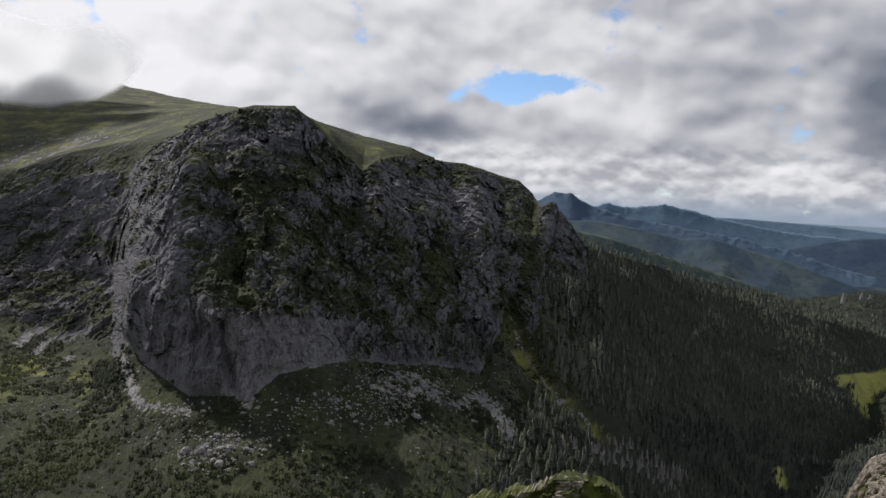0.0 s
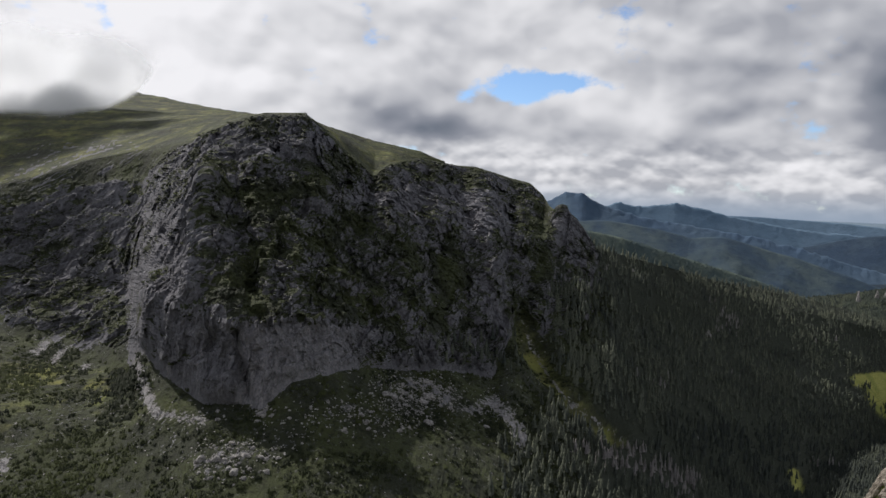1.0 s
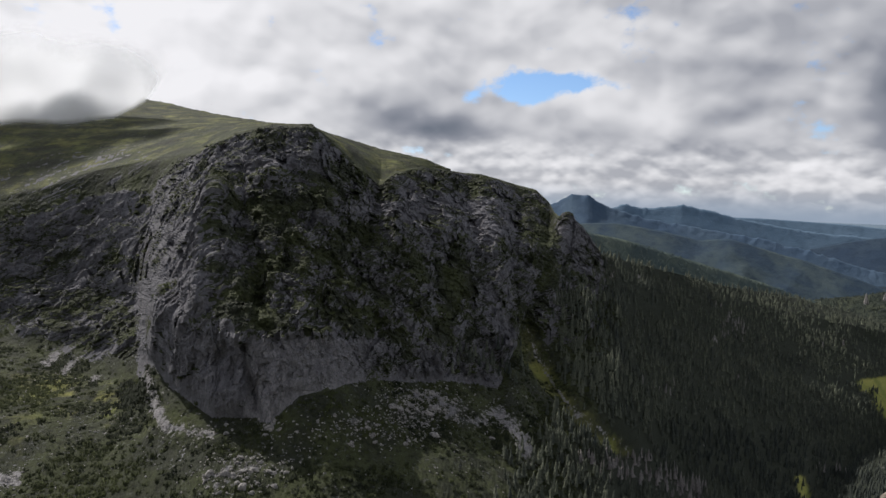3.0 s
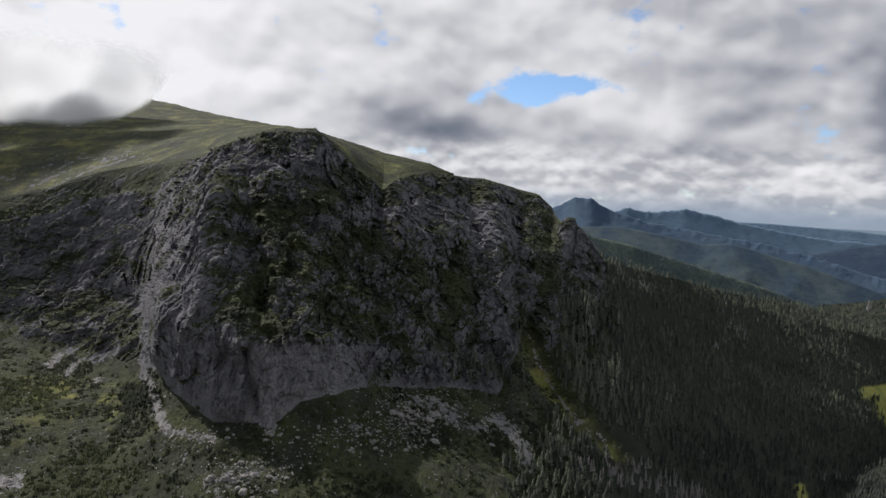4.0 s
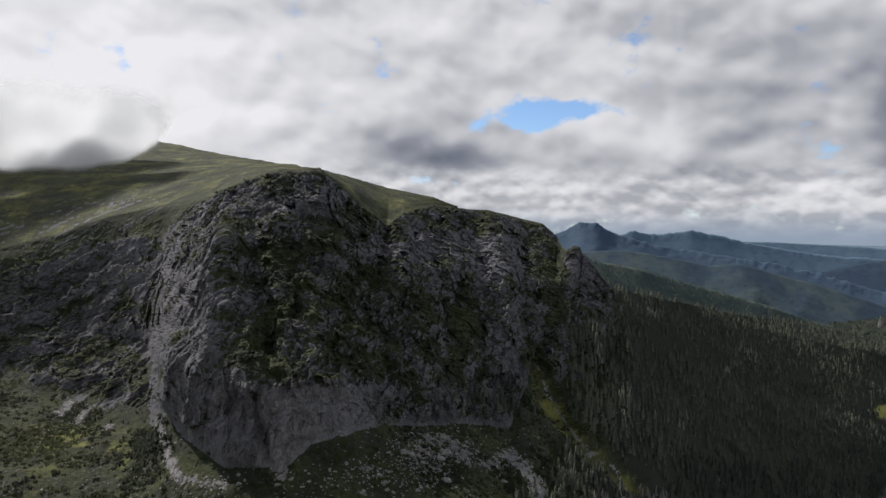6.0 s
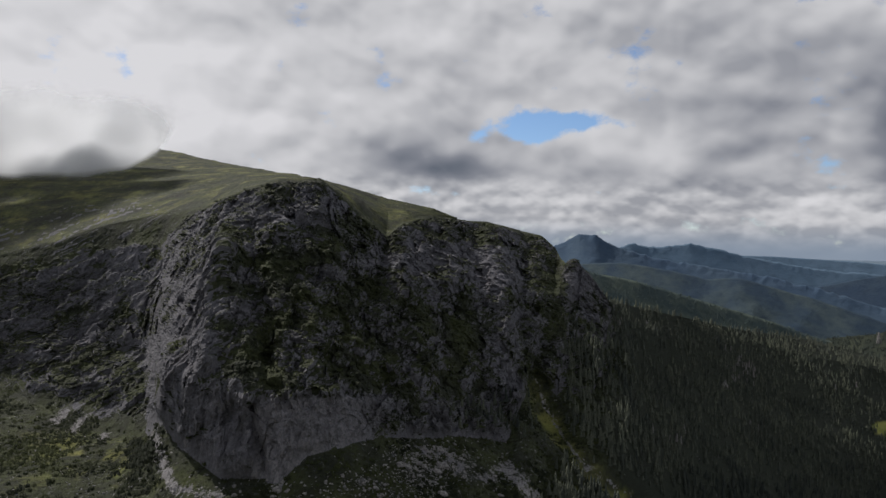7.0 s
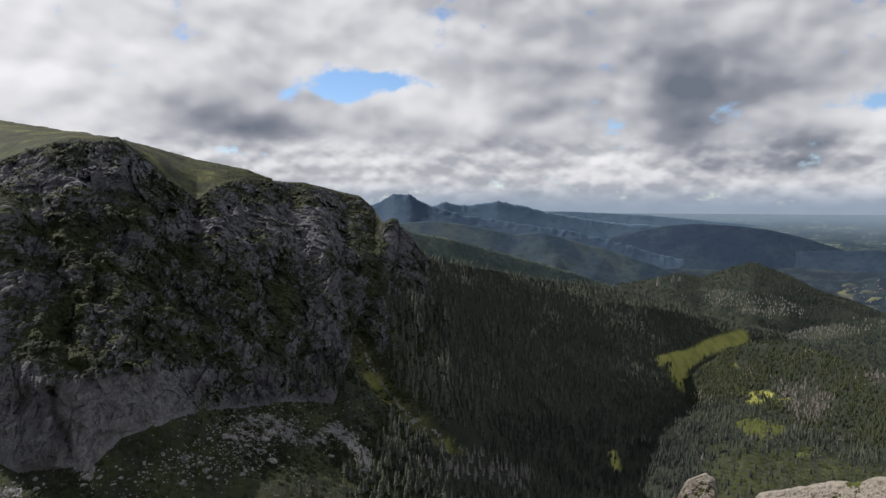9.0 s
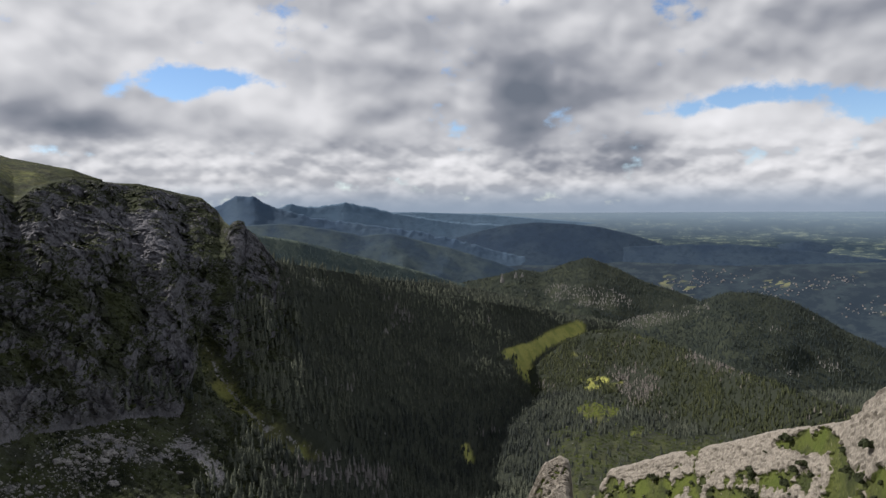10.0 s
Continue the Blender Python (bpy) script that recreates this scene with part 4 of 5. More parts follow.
# ---- the near spur: pale strata, turf and dwarf pine ----
def crag(name, line, label, lo, hi, step, depth, drop, rows_n, amp, size, turf, back_drop=80, bare_from=0.0, green=(), stony=()):
    """A rock crest with turf between its beds."""
    a = np.arange(lo, hi, step)
    top = along(line, a, step)
    out = (top - EYE) * np.array([1, 1, 0])
    out /= np.linalg.norm(out, axis=1)[:, None]
    P = loft([top - out * depth - np.array([0, 0, drop]), top, top + out * depth * 0.5 - np.array([0, 0, back_drop])], [rows_n, rows_n // 4])
    q = P.reshape(-1, 3)
    shape = P.shape[:2]
    n = normals(P)
    n = n * np.where(n[..., 2] < 0, -1, 1)[..., None]
    walk_on = np.concatenate([[0], np.cumsum(np.linalg.norm(np.diff(top, axis=0), axis=1))])
    down = np.linalg.norm(P - top[None], axis=2)
    band = np.stack([walk_on[None] / 3.2 * np.ones(shape), down, 0 * down], -1).reshape(-1, 3)
    rough = fbm(q, size, 6, 0.55, True).reshape(shape)
    soft = fbm(band, size * 0.75, 5, 0.6).reshape(shape)
    rock = smooth(0.8 * soft + 0.25 * rough + 0.55 * np.exp(-down / (0.16 * size)) - bare_from - patch(P, green) + patch(P, stony) + 0.5 * fbm(q, size * 0.28, 5, 0.65).reshape(shape), -0.14, 0.14)
    strata = fbm(band * np.array([1.0, 1.6, 1.0]), size * 0.10, 4, 0.65, True).reshape(shape)
    joint = (0.5 * blocks(q, size * 0.16) + 0.34 * blocks(q, size * 0.06, 5) + 0.2 * blocks(q, size * 0.028, 9)).reshape(shape)
    P = P + n * (0.4 * amp * rough * (0.4 + 0.6 * rock) + amp * (0.55 * joint + 0.42 * strata + 0.6) * rock)[..., None]
    nz = np.abs(normals(P)[..., 2])
    grass = (1 - rock) * 1.2 + smooth(nz, 0.75, 0.97) * 0.35 + turf
    z = np.zeros(shape)
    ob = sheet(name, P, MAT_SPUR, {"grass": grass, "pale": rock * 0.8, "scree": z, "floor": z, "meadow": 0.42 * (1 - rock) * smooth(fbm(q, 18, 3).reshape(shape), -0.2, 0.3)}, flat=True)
    tagged(ob, label, "rock spur", kind="structure")
    return P, rock


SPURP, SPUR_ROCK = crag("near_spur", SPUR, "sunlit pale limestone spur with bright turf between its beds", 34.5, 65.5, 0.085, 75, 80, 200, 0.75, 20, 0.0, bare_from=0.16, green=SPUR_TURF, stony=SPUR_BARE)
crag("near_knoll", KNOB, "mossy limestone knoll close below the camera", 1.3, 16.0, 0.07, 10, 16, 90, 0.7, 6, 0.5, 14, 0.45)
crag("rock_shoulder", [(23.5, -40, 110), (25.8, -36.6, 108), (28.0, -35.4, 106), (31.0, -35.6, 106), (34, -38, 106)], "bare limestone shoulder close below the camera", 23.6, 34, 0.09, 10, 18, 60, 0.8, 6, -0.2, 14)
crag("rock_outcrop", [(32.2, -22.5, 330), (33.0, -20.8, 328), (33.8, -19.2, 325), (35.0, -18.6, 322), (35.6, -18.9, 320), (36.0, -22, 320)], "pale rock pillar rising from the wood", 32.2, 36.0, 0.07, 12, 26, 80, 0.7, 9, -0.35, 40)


# ---- the slope of the mountain below the camera, which bears the spur and the knolls ----
na = np.arange(0, 360.1, 0.75)
nd = np.concatenate([np.array([1.0]), np.linspace(8, 460, 110)])
aa, dd2 = np.meshgrid((na + 180) % 360 - 180, nd)
hh = np.where(dd2 < 95, -12 - 0.45 * dd2, -54.75 - 0.6 * (dd2 - 95))
crest = np.array([(32.0, -23.0, 330), (36.0, -22.0, 322)] + SPUR[2:] + [(72.0, -3.0, 105), (90.0, -6.0, 100)])
cd = np.interp(aa, crest[:, 0], crest[:, 2])
cz = EYE[2] + cd * np.tan(np.radians(np.interp(aa, crest[:, 0], crest[:, 1]))) - 45
over = cz - np.where(dd2 > cd, 0.9, 0.5) * np.abs(dd2 - cd)
over = np.where((aa > 31) & (aa < 95), over - 8 * np.clip(33 - aa, 0, 9) - 8 * np.clip(aa - 88, 0, 9), -999)
hh = np.maximum(hh, over)
NP = np.stack([EYE[0] + dd2 * np.sin(np.radians(aa)), EYE[1] + dd2 * np.cos(np.radians(aa)), hh], -1)
NP[..., 2] += 2.5 * fbm(NP.reshape(-1, 3), 40, 5, 0.55).reshape(hh.shape) * smooth(dd2, 20, 60)
nrock = smooth(fbm(NP.reshape(-1, 3), 30, 5, 0.6).reshape(hh.shape), 0.0, 0.3)
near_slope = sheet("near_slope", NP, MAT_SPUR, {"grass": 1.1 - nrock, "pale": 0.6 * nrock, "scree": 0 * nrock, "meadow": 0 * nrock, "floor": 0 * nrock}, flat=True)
tagged(near_slope, "steep turf and rock slope falling away below the camera", "slope", kind="structure")


# ---- scattering ----
def scatter(P, density, count):
    """Random places on a grid of points, as dense as the mask says."""
    a, b, c, d = P[:-1, :-1], P[:-1, 1:], P[1:, 1:], P[1:, :-1]
    area = np.abs(np.cross((b - a)[..., :2], (d - a)[..., :2])) + 0.25 * np.linalg.norm(np.cross(b - a, d - a), axis=2)
    w = (area * density[:-1, :-1]).reshape(-1)
    i = rng.choice(len(w), count, p=w / w.sum())
    u, v = rng.random((2, count, 1))
    a, b, c, d = (x.reshape(-1, 3)[i] for x in (a, b, c, d))
    return (a * (1 - u) + b * u) * (1 - v) + (d * (1 - u) + c * u) * v


def cones(tiers, sides, r):
    """A spruce as jagged, drooping tiers, one metre high: corners and triangles."""
    V, F = [], []
    for k in range(tiers):
        z0, z1 = 0.08 + 0.80 * k / tiers, min(1.0, 0.08 + 0.80 * (k + 1.75) / tiers)
        rad = 0.17 * (1 - 0.86 * k / tiers)
        o = len(V)
        V.append((r.uniform(-0.01, 0.01), r.uniform(-0.01, 0.01), z1))
        for s in range(sides):
            t = 2 * math.pi * (s + 0.5 * k) / sides
            j = rad * r.uniform(0.65, 1.25) * (1.0 if s % 2 else 0.72)
            V.append((j * math.cos(t), j * math.sin(t), z0 + r.uniform(-0.03, 0.03)))
        F += [(o, o + 1 + s, o + 1 + (s + 1) % sides) for s in range(sides)]
    return np.array(V), np.array(F)


def bare(r):
    """A dead spruce: a thin trunk with short snags."""
    V, F = [(0.02, 0, 0), (-0.012, 0.018, 0), (-0.012, -0.018, 0), (0, 0, 1)], [(0, 1, 3), (1, 2, 3), (2, 0, 3)]
    for k in range(7):
        z, t = 0.22 + 0.1 * k, r.uniform(0, 6.3)
        l = 0.13 * (1.1 - z)
        o = len(V)
        V += [(0, 0, z + 0.02), (0, 0, z - 0.05), (l * math.cos(t), l * math.sin(t), z - 0.05)]
        F.append((o, o + 1, o + 2))
        o = len(V)
        V += [(0, 0, z + 0.02), (0, 0, z - 0.05), (-l * math.cos(t), -l * math.sin(t), z - 0.03)]
        F.append((o, o + 1, o + 2))
    return np.array(V), np.array(F)


def clump(sides, rings, r):
    """A low, uneven clump of branches, one metre across."""
    V, F = [], []
    for k in range(rings):
        rad = 0.5 * math.cos(k / rings * 1.45)
        z = 0.42 * math.sin(k / rings * 1.5)
        for s in range(sides):
            t = 2 * math.pi * (s + 0.5 * (k % 2)) / sides
            j = rad * r.uniform(0.5, 1.5)
            V.append((j * math.cos(t), j * math.sin(t), z + r.uniform(-0.16, 0.14) - (0.1 if k == 0 else 0)))
    V.append((r.uniform(-0.15, 0.15), r.uniform(-0.15, 0.15), 0.42))
    for k in range(rings - 1):
        for s in range(sides):
            a, b = k * sides + s, k * sides + (s + 1) % sides
            F += [(a, b, a + sides), (b, b + sides, a + sides)]
    F += [((rings - 1) * sides + s, (rings - 1) * sides + (s + 1) % sides, len(V) - 1) for s in range(sides)]
    return np.array(V), np.array(F)


def crowd(name, where, heights, kinds, pick, tone, dead, mat, label, category, wide=1.0):
    """Many plants in one mesh: template `pick[i]` of `kinds` at each place."""
    allV, allF, T, D = [], [], [], []
    o = 0
    turn = rng.random(len(where)) * 6.283
    fat = wide * rng.uniform(0.8, 1.25, len(where))
    for k, (V, F) in enumerate(kinds):
        i = np.where(pick == k)[0]
        if not len(i):
            continue
        c, s = np.cos(turn[i])[:, None], np.sin(turn[i])[:, None]
        h, f = heights[i][:, None], (heights[i] * fat[i])[:, None]
        X = np.stack([(V[:, 0] * c - V[:, 1] * s) * f, (V[:, 0] * s + V[:, 1] * c) * f, V[:, 2] * h], -1) + where[i][:, None, :]
        allV.append(X.reshape(-1, 3))
        allF.append((F[None] + (np.arange(len(i)) * len(V))[:, None, None] + o).reshape(-1, 3))
        T.append(np.repeat(tone[i], len(V)))
        D.append(np.repeat(dead[i], len(V)))
        o += len(i) * len(V)
    ob = soup(name, np.concatenate(allV), np.concatenate(allF), mat, {"tone": np.concatenate(T), "dead": np.concatenate(D)})
    return tagged(ob, label, category, kind="stuff")


R = random.Random(11)
SPRUCES = [cones(4, 6, R) for _ in range(5)]
FAR_SPRUCES = [cones(2, 5, R) for _ in range(4)]
SNAGS = [bare(R) for _ in range(3)]


def forest(name, P, density, count, tall, lobes, label, far=None, dead_share=0.13, bright=0.35):
    where = scatter(P, density, count)
    live = FAR_SPRUCES if far not in (None, MAT_SPRUCE_LIT) else SPRUCES
    d = patch(where, lobes) + 0.35 * fbm(where, 130, 3) + rng.normal(0, 0.12, count)
    dead = d > 1 - dead_share * 4
    pick = np.where(dead & (rng.random(count) < 0.4), len(live) + rng.integers(0, 3, count), rng.integers(0, len(live), count))
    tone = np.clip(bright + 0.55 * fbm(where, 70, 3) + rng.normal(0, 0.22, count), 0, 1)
    # Painted shade: trees in the valley bottom take darker needle tones.
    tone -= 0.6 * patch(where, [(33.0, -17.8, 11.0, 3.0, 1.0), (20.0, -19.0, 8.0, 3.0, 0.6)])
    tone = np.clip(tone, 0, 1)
    h = tall * rng.uniform(0.6, 1.2, count)
    where[:, 2] -= 0.4
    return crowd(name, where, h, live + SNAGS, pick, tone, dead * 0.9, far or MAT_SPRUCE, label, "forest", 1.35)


# woods on the flank of the massif
a, e = angles(MASSIF)
slope = np.abs(normals(MASSIF)[..., 2])
low_wood = smooth(a, 5.5, 9.5) * (1 - smooth(e, -19.2, -17.6)) * (1 - wood)
flank = smooth(a, 9.6, 10.8) * (1 - smooth(e, -7.5, -5.0)) * (1 - wood) * (vrow > rows[1]) + 0.35 * smooth(a, 0.5, 3.0) * (1 - smooth(e, -12.5, -10.5)) * smooth(e, -15, -13.5) * (1 - wood)
trees_on = (wood * (1 - smooth(vrow, rows[5] + 2, rows[5] + 10)) + low_wood + flank) * smooth(slope, 0.22, 0.4) * (e > -34)
trees_on *= (1 - smooth(ways(MASSIF, MEADWAY), 0.3, 0.5)) * (1 - 0.98 * np.exp(-((gully + 0.35 * fbm(MASSIF.reshape(-1, 3), 40, 3).reshape(shape)) / 1.05) ** 4)) * (0.45 + smooth(fbm(MASSIF.reshape(-1, 3), 60, 3).reshape(shape), -0.5, 0.1))
trees_on *= (1 - 0.8 * smooth(ways(MASSIF, SCREEWAY), 0.3, 0.6)) * (1 - 0.97 * glade) * (1 - 0.93 * open_foot)
dist = np.hypot(MASSIF[..., 0], MASSIF[..., 1])
trees_on *= np.clip(1500 / dist, 0.4, 1.6)
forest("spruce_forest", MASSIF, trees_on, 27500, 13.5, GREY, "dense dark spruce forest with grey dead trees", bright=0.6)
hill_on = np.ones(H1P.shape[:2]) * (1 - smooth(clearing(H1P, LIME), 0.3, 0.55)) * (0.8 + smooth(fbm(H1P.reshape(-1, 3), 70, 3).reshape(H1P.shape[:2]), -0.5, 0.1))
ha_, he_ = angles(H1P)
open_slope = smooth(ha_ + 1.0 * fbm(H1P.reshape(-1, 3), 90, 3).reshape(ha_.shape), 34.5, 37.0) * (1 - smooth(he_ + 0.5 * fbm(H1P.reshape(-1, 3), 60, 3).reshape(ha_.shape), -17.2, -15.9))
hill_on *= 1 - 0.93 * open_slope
# Lighter tones here stand for sun, darker ones on the next hill for shade.
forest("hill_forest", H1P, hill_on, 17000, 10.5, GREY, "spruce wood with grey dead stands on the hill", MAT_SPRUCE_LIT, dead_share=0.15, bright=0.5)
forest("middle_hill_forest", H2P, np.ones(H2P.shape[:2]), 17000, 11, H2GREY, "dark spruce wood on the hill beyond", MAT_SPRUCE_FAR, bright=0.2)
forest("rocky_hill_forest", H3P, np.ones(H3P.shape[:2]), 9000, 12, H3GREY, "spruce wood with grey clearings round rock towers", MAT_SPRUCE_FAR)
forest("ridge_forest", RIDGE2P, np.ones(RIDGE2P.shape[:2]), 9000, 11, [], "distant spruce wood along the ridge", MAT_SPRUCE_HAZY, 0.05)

# dwarf pine and shrubs on the talus and the ledges
def sprigs(count, r):
    """A low bush of pointed sprigs, one metre across."""
    V, F = [], []
    for k in range(count):
        t, d = r.uniform(0, 6.283), 0.42 * math.sqrt((k + 0.5) / count)
        x, y, w = d * math.cos(t), d * math.sin(t), r.uniform(0.13, 0.24)
        z = 0.5 * (1 - 1.3 * d) * r.uniform(0.7, 1.25)
        o = len(V)
        V.append((x * 1.15 + r.uniform(-0.05, 0.05), y * 1.15 + r.uniform(-0.05, 0.05), z))
        turn = r.uniform(0, 2)
        V += [(x + w * math.cos(turn + 2.094 * j), y + w * math.sin(turn + 2.094 * j), -0.12) for j in range(3)]
        F += [(o, o + 1 + j, o + 1 + (j + 1) % 3) for j in range(3)]
    return np.array(V), np.array(F)


CLUMPS = [sprigs(9, R) for _ in range(6)]
talus = (1 - cliff) * (1 - wood) * (vrow < rows[3]) * (e > -36)
thick = smooth(fbm(MASSIF.reshape(-1, 3), 45, 4).reshape(shape), -0.25, 0.3)
bush_on = talus * (0.12 + thick) * (1 - smooth(scree, 0.3, 0.6)) * (1 - 0.35 * smooth(meadow, 0.15, 0.35)) * (1 - 0.6 * smooth(patch(MASSIF, BLOCK), 0.2, 0.6)) * (1 - 0.6 * np.exp(-(gully / 0.7) ** 2))
bush_on += 0.12 * cliff * smooth(grass, 0.4, 0.8) * smooth(slope, 0.35, 0.6)
where = scatter(MASSIF, bush_on, 24000)
tone = np.clip(0.45 + 0.7 * fbm(where, 60, 3) + rng.normal(0, 0.2, len(where)), 0, 1)
crowd("dwarf_pine_scrub", where, 1.6 + 5.0 * rng.random(len(where)) ** 2, CLUMPS, rng.integers(0, 6, len(where)), tone, np.zeros(len(where)), MAT_PINE, "dark green dwarf pine scrub over the talus", "scrub")
# light green shrubs in the clearings of the hill and on its open foot
lime_on = smooth(clearing(H1P, LIME), 0.25, 0.6) + 0.5 * open_slope
where = np.concatenate([scatter(H1P, lime_on, 2500), scatter(MASSIF, (glade + 0.35 * open_foot) * (vrow < rows[5]) * (e > -30), 4500)])
light = np.clip(0.12 + 0.7 * (patch(where, LIME) > 0.4) + rng.normal(0, 0.2, len(where)), 0, 1)
crowd("clearing_shrubs", where, 3.0 + 6.0 * rng.random(len(where)) ** 2, CLUMPS, rng.integers(0, 6, len(where)), light, np.zeros(len(where)), MAT_LEAF, "bright green shrubs in the clearings of the wooded hill", "scrub")
# the dark stand beside the scree
stand = scatter(MASSIF, np.exp(-(((a + 22.4) / 0.75) ** 2 + ((e + 15.3) / 0.9) ** 2)) * (e < -14.2) * talus + 1e-12, 160)
crowd("dwarf_pine_stand", stand, rng.uniform(5, 9, 160), CLUMPS, rng.integers(0, 6, 160), np.zeros(160), np.zeros(160), MAT_PINE, "dark stand of dwarf pine beside the scree", "scrub")


# ---- boulders ----
def boulder_mesh(seed):
    r = random.Random(seed)
    bm = bmesh.new()
    bmesh.ops.create_icosphere(bm, subdivisions=2, radius=0.5)
    for v in bm.verts:
        p = v.co.copy()
        k = 1 + 0.5 * noise.noise(p * 2.2 + Vector((seed * 7.1, 0, 0))) + 0.18 * noise.noise(p * 6)
        v.co = Vector((p.x * 1.5, p.y * 0.95, p.z * 0.7)) * k
    for _ in range(7):
        n = Vector((r.uniform(-1, 1), r.uniform(-1, 1), r.uniform(-0.3, 1))).normalized()
        for v in bm.verts:
            d = v.co.dot(n) - 0.3
            if d > 0:
                v.co -= n * d
    me = bpy.data.meshes.new("boulder")
    bm.to_mesh(me)
    bm.free()
    me.materials.append(MAT_BLOCK)
    return me


BOULDERS = [boulder_mesh(k) for k in range(8)]
places = scatter(MASSIF, patch(MASSIF, BLOCK) * (1 - cliff) * (1 - wood) * (e > -24) + 1e-12, 150)
for k, p in enumerate(places):
    b = new("boulder", BOULDERS[k % 8])
    s = rng.uniform(2.2, 5.5) * (1.7 if rng.random() < 0.18 else 1.0)
    b.matrix_world = Matrix.Translation(p + np.array([0, 0, 0.02 * s])) @ Euler((rng.uniform(0.1, 0.6), rng.uniform(-0.3, 0.3), rng.uniform(-0.6, 0.6))).to_matrix().to_4x4() @ Matrix.Scale(s, 4)
    tagged(b, "pale grey limestone boulder on the talus below the wall", "boulder", "talus boulders")
# small rubble
rub_on = (patch(MASSIF, BLOCK) + 1.6 * ways(MASSIF, SCREEWAY) ** 2) * (1 - cliff) * (1 - wood) * (e > -24) + 0.02 * talus
where = scatter(MASSIF, rub_on, 3600)
RUBBLE = [clump(5, 2, R) for _ in range(5)]
crowd("talus_rubble", where, rng.uniform(0.5, 2.0, 3600), RUBBLE, rng.integers(0, 5, 3600), rng.random(3600), np.zeros(3600), MAT_BLOCK, "pale broken limestone rubble on the talus", "rubble", 1.0)


# ---- the cloud lying on the summit ----
def cloud_material():
    m, n = material("summit_cloud")
    p = n.add("ShaderNodeNewGeometry").outputs["Position"]
    k = n.m("ADD", attr(n, "thick"), n.m("MULTIPLY", n.m("SUBTRACT", n.noise(p, 0.008, 5, 0.55), 0.5), 0.9))
    a = n.step(k, 0.15, 0.85, 0.0, 0.97)
    white = n.add("ShaderNodeMixShader", {0: 0.7, 1: n.add("ShaderNodeBsdfDiffuse", {"Color": rgb(0.66, 0.68, 0.71)}), 2: n.add("ShaderNodeBsdfTranslucent", {"Color": rgb(0.68, 0.70, 0.73)})})
    mix = n.add("ShaderNodeMixShader", {0: a, 1: n.add("ShaderNodeBsdfTransparent"), 2: white})
    n.add("ShaderNodeOutputMaterial", {0: mix})
    return m


MAT_CLOUD = cloud_material()
cloud_bank = tagged(new("cloud_bank"), "soft white cloud lying over the grassy summit", "cloud", kind="stuff")
for k, far in enumerate((1440, 1600)):
    ca, ce = np.arange(-50, -17, 0.3), np.arange(1.5, 15.0, 0.25)
    aa, ee = np.meshgrid(ca, ce)
    q = polar(aa.reshape(-1), ee.reshape(-1), np.full(aa.size, float(far)))
    d = far + 55 * fbm(q, 260, 3)
    Q = polar(aa.reshape(-1), ee.reshape(-1), d).reshape(*aa.shape, 3)
    base = np.interp(aa, [-50, -33, -27, -24, -22, -20.5], [3.9, 4.1, 4.6, 5.3, 6.5, 8.5]) + 0.2 * k
    thick = smooth(ee, base - 0.6, base + 0.7) * (1 - smooth(ee, 7.5, 12.0)) * (1 - smooth(aa, -24.5, -18.0))
    layer = sheet("cloud_layer", Q, MAT_CLOUD, {"thick": thick})
    layer.parent = cloud_bank


# ---- pieces of things ----
def part(name, bm, mat, parent, label=""):
    me = bpy.data.meshes.new(name)
    bm.to_mesh(me)
    bm.free()
    me.materials.append(mat)
    ob = new(name, me)
    ob.parent = parent
    return tagged(ob, label)


def plain(name, colour, rough=0.8):
    m, n = material(name)
    p = n.add("ShaderNodeNewGeometry").outputs["Position"]
    col = n.mix(n.step(n.noise(p, 0.7, 4, 0.6), 0.35, 0.65), rgb(*[x * 0.8 for x in colour]), rgb(*colour))
    finish(n, col, rough)
    return m


# ---- single spruces at the edge of the wood ----
MAT_BARK = plain("spruce_bark", (0.09, 0.07, 0.055), 0.95)


def ready(ob):
    """Gives a foliage mesh its masks."""
    me = ob.data
    for key, val in (("tone", 0.4), ("dead", 0.0)):
        me.attributes.new(key, "FLOAT", "POINT").data.foreach_set("value", np.full(len(me.vertices), val, np.float32))
    return ob


def spruce(seed):
    r = random.Random(seed)
    tree = tagged(new("spruce"), "slender dark green spruce at the foot of the gully", "tree", "spruces below the wall")
    bm = bmesh.new()
    bmesh.ops.create_cone(bm, segments=6, radius1=0.022, radius2=0.004, depth=0.95, matrix=Matrix.Translation((0, 0, 0.47)))
    part("trunk", bm, MAT_BARK, tree)
    V, F = cones(9, 11, r)
    bm = bmesh.new()
    vs = [bm.verts.new(v) for v in V]
    for f in F:
        bm.faces.new([vs[i] for i in f])
    ready(part("crown", bm, MAT_SPRUCE, tree))
    return tree


models = [spruce(k) for k in range(4)]
spots = scatter(MASSIF, trees_on * (dist < 760) * (e > -27), 170)
for k, p in enumerate(spots):
    h = rng.uniform(8, 17)
    m = Matrix.Translation(p - np.array([0, 0, 0.3])) @ Matrix.Rotation(rng.uniform(0, 6.28), 4, "Z")
    t = models[k] if k < 4 else copy_thing(models[k % 4], m)
    t.matrix_basis = m @ Matrix.Scale(h, 4)


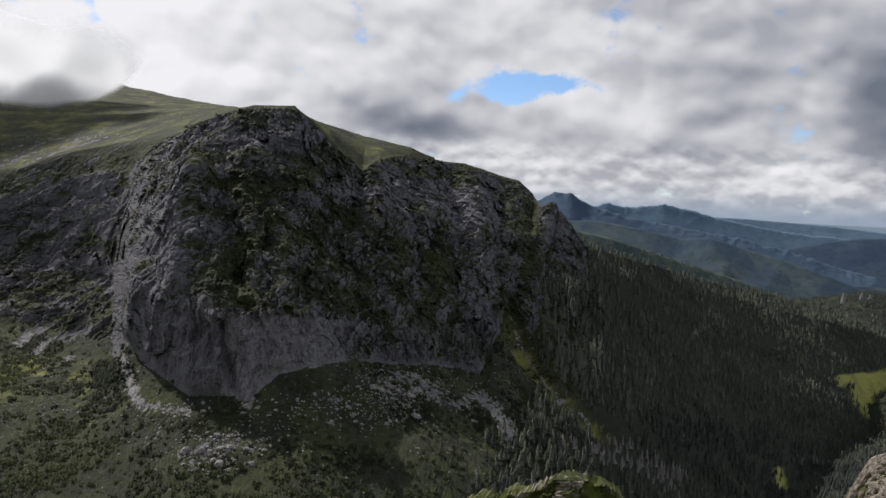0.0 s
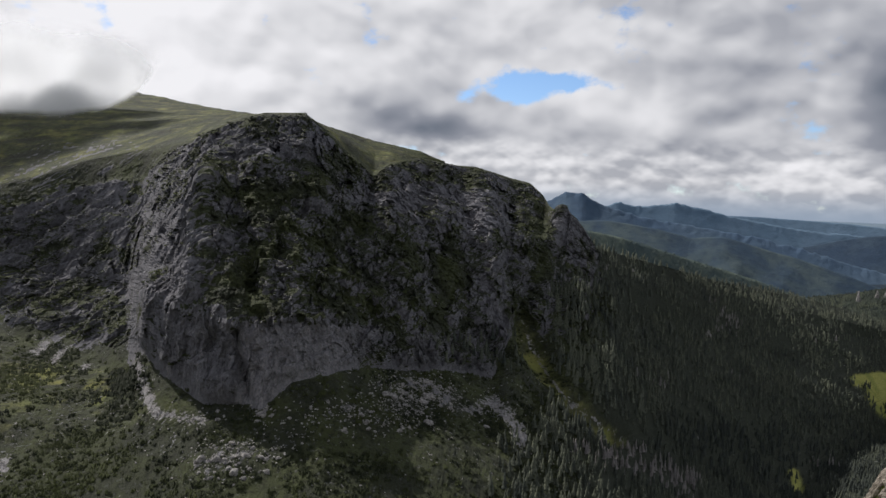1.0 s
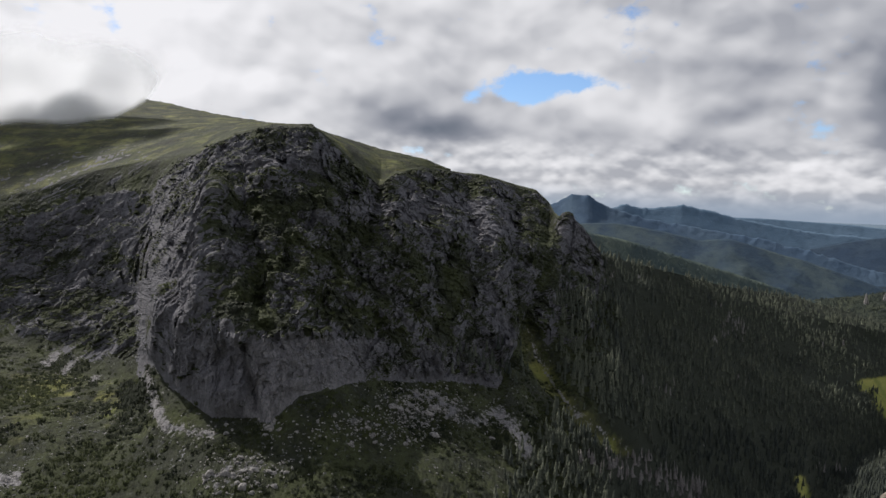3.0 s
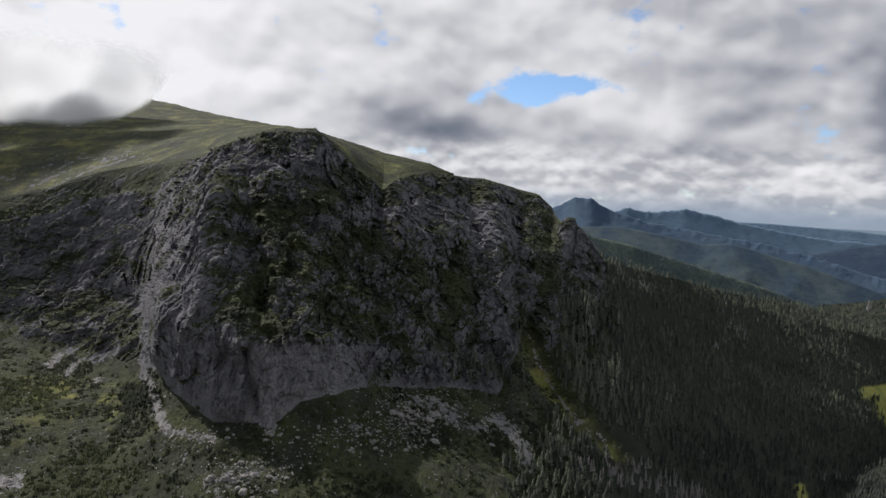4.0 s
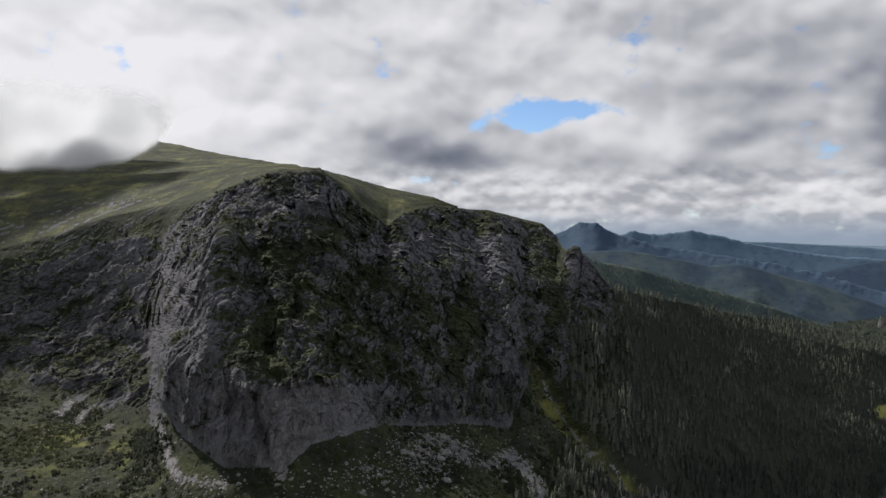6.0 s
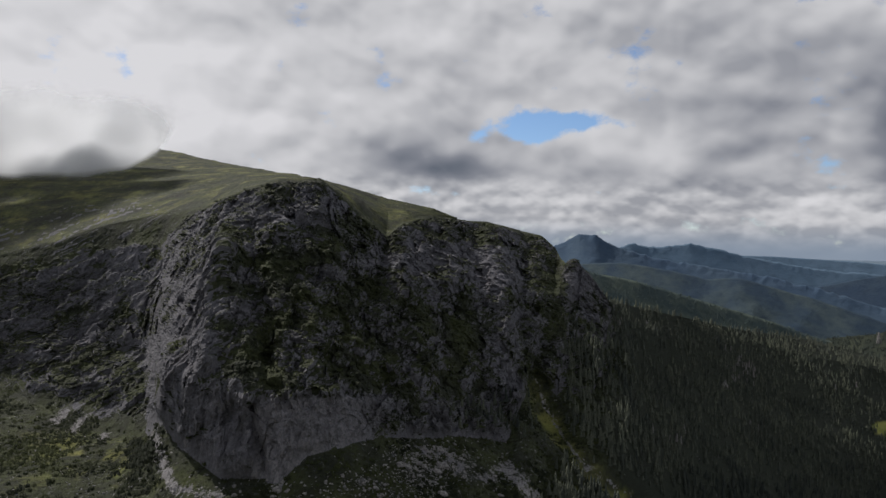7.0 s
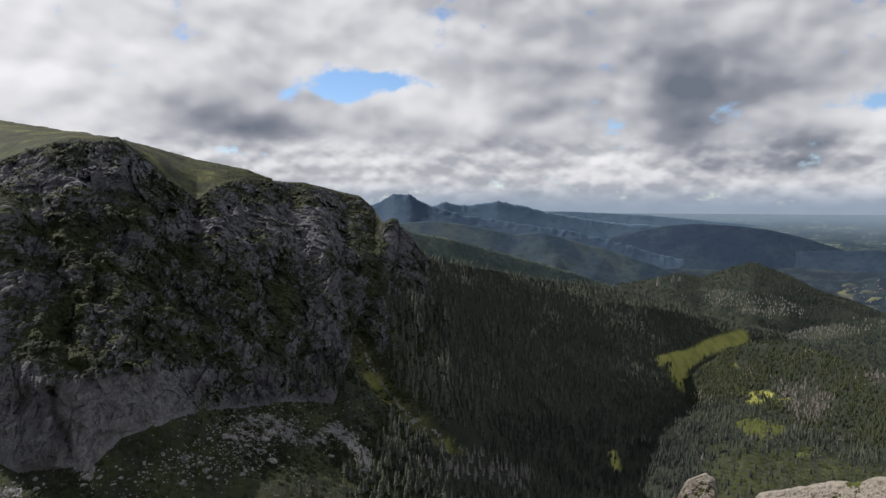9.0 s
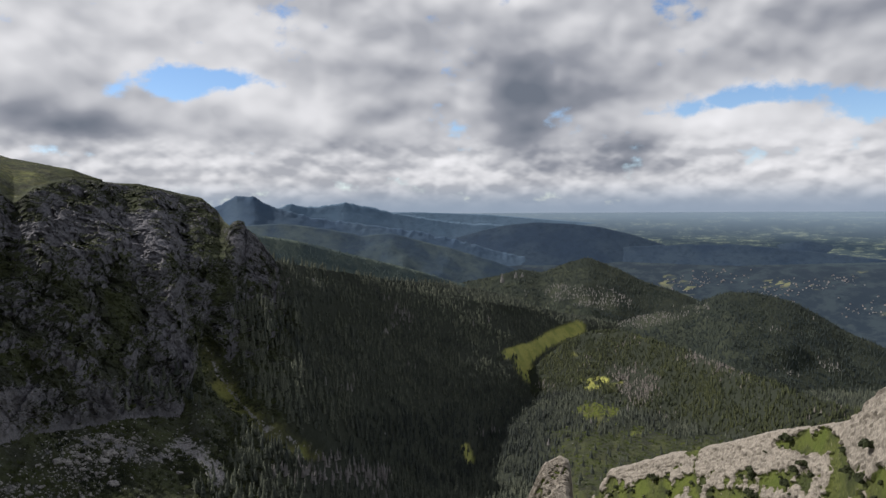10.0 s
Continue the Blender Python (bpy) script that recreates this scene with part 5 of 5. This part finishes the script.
# ---- dwarf pines on the spur ----
def bush(seed):
    r = random.Random(seed)
    ob = tagged(new("dwarf_pine"), "low dark green dwarf pine growing among the spur's rocks", "shrub", "dwarf pines on the spur")
    bm = bmesh.new()
    for k in range(4):
        t = 6.283 * k / 4 + r.uniform(-0.4, 0.4)
        bmesh.ops.create_cone(bm, segments=5, radius1=0.04, radius2=0.01, depth=0.5, matrix=Matrix.Rotation(t, 4, "Z") @ Matrix.Translation((0.16, 0, 0.12)) @ Matrix.Rotation(1.1, 4, "Y"))
    part("stem", bm, MAT_BARK, ob)
    bm = bmesh.new()
    for k in range(16):
        V, F = clump(7, 3, r)
        a, d, s = r.uniform(0, 6.3), 0.42 * math.sqrt(r.random()), r.uniform(0.22, 0.42)
        vs = [bm.verts.new((v[0] * s + d * math.cos(a), v[1] * s * 0.9 + d * math.sin(a), v[2] * s * 1.2 + 0.26 * (0.5 - d))) for v in V]
        for f in F:
            bm.faces.new([vs[i] for i in f])
    ready(part("foliage", bm, MAT_PINE, ob))
    return ob


bushes = [bush(k) for k in range(4)]
sa_, se_ = angles(SPURP)
spots = scatter(SPURP, (0.15 + (1 - SPUR_ROCK)) * (sa_ > 37) * (sa_ < 60) * (np.arange(SPURP.shape[0])[:, None] < 197) * (np.arange(SPURP.shape[0])[:, None] > 80), 170)
for k, p in enumerate(spots):
    m = Matrix.Translation(p - np.array([0, 0, 0.15])) @ Matrix.Rotation(rng.uniform(0, 6.28), 4, "Z")
    t = bushes[k] if k < 4 else copy_thing(bushes[k % 4], m)
    t.matrix_basis = m @ Matrix.Scale(rng.uniform(1.4, 4.8), 4)


# ---- rock towers on the far hill ----
def tower(az, el, dist, high, wide, seed):
    p = polar(np.array([az]), np.array([el]), np.array([float(dist)]))[0]
    bm = bmesh.new()
    bmesh.ops.create_cone(bm, segments=14, radius1=0.5, radius2=0.14, depth=1.0)
    bmesh.ops.subdivide_edges(bm, edges=bm.edges[:], cuts=4, use_grid_fill=True)
    for v in bm.verts:
        k = 1 + 0.55 * noise.noise(v.co * 3.2 + Vector((seed, 0, 0))) + 0.25 * noise.noise(v.co * 9)
        v.co = Vector((v.co.x * k * wide, v.co.y * k * wide, (v.co.z + 0.5) * high + 6 * noise.noise(v.co * 4)))
    me = bpy.data.meshes.new("rock_tower")
    bm.to_mesh(me)
    bm.free()
    me.materials.append(MAT_BLOCK)
    ob = new("rock_tower", me)
    ob.location = p
    tagged(ob, "pale limestone tower standing out of the wood", "rock tower", "rock towers")


tower(31.9, -5.75, 3350, 40, 18, 1)
tower(33.0, -5.4, 3350, 28, 16, 2)
tower(33.5, -5.3, 3360, 18, 14, 3)
tower(22.2, -9.6, 1450, 8, 11, 4)
tower(16.4, -5.6, 1290, 9, 14, 5)

# ---- houses of the valley town ----
MAT_PLASTER = plain("pale_plaster", (0.36, 0.36, 0.36))
MAT_ROOF = plain("dark_roof", (0.20, 0.17, 0.16))


def house():
    h = tagged(new("house"), "small pale house with a steep dark roof in the valley town", "house", "houses of the town")
    bm = bmesh.new()
    bmesh.ops.create_cube(bm, size=1, matrix=Matrix.Translation((0, 0, 0.3)) @ Matrix.Diagonal((1.4, 1.0, 0.7, 1)))
    part("wall", bm, MAT_PLASTER, h)
    bm = bmesh.new()
    c = [bm.verts.new(v) for v in ((-0.8, -0.62, 0.62), (0.8, -0.62, 0.62), (0.8, 0.62, 0.62), (-0.8, 0.62, 0.62), (-0.8, 0, 1.25), (0.8, 0, 1.25))]
    for f in ((0, 1, 5, 4), (2, 3, 4, 5), (1, 2, 5), (3, 0, 4), (3, 2, 1, 0)):
        bm.faces.new([c[i] for i in f])
    part("roof", bm, MAT_ROOF, h)
    return h


first = house()
for k in range(240):
    quarter = rng.integers(0, 9)
    ha = 43.0 + 1.9 * quarter + rng.normal(0, 0.9)
    hd = 3760 + 110 * ((quarter * 5) % 4) + rng.normal(0, 55)
    p = polar(np.array([ha]), np.array([np.interp(hd, gd, ge)]), np.array([hd]))[0]
    m = Matrix.Translation(p) @ Matrix.Rotation(rng.uniform(0, 6.28), 4, "Z")
    t = first if k == 0 else copy_thing(first, m)
    t.matrix_basis = m @ Matrix.Scale(rng.uniform(3.0, 5.5), 4)
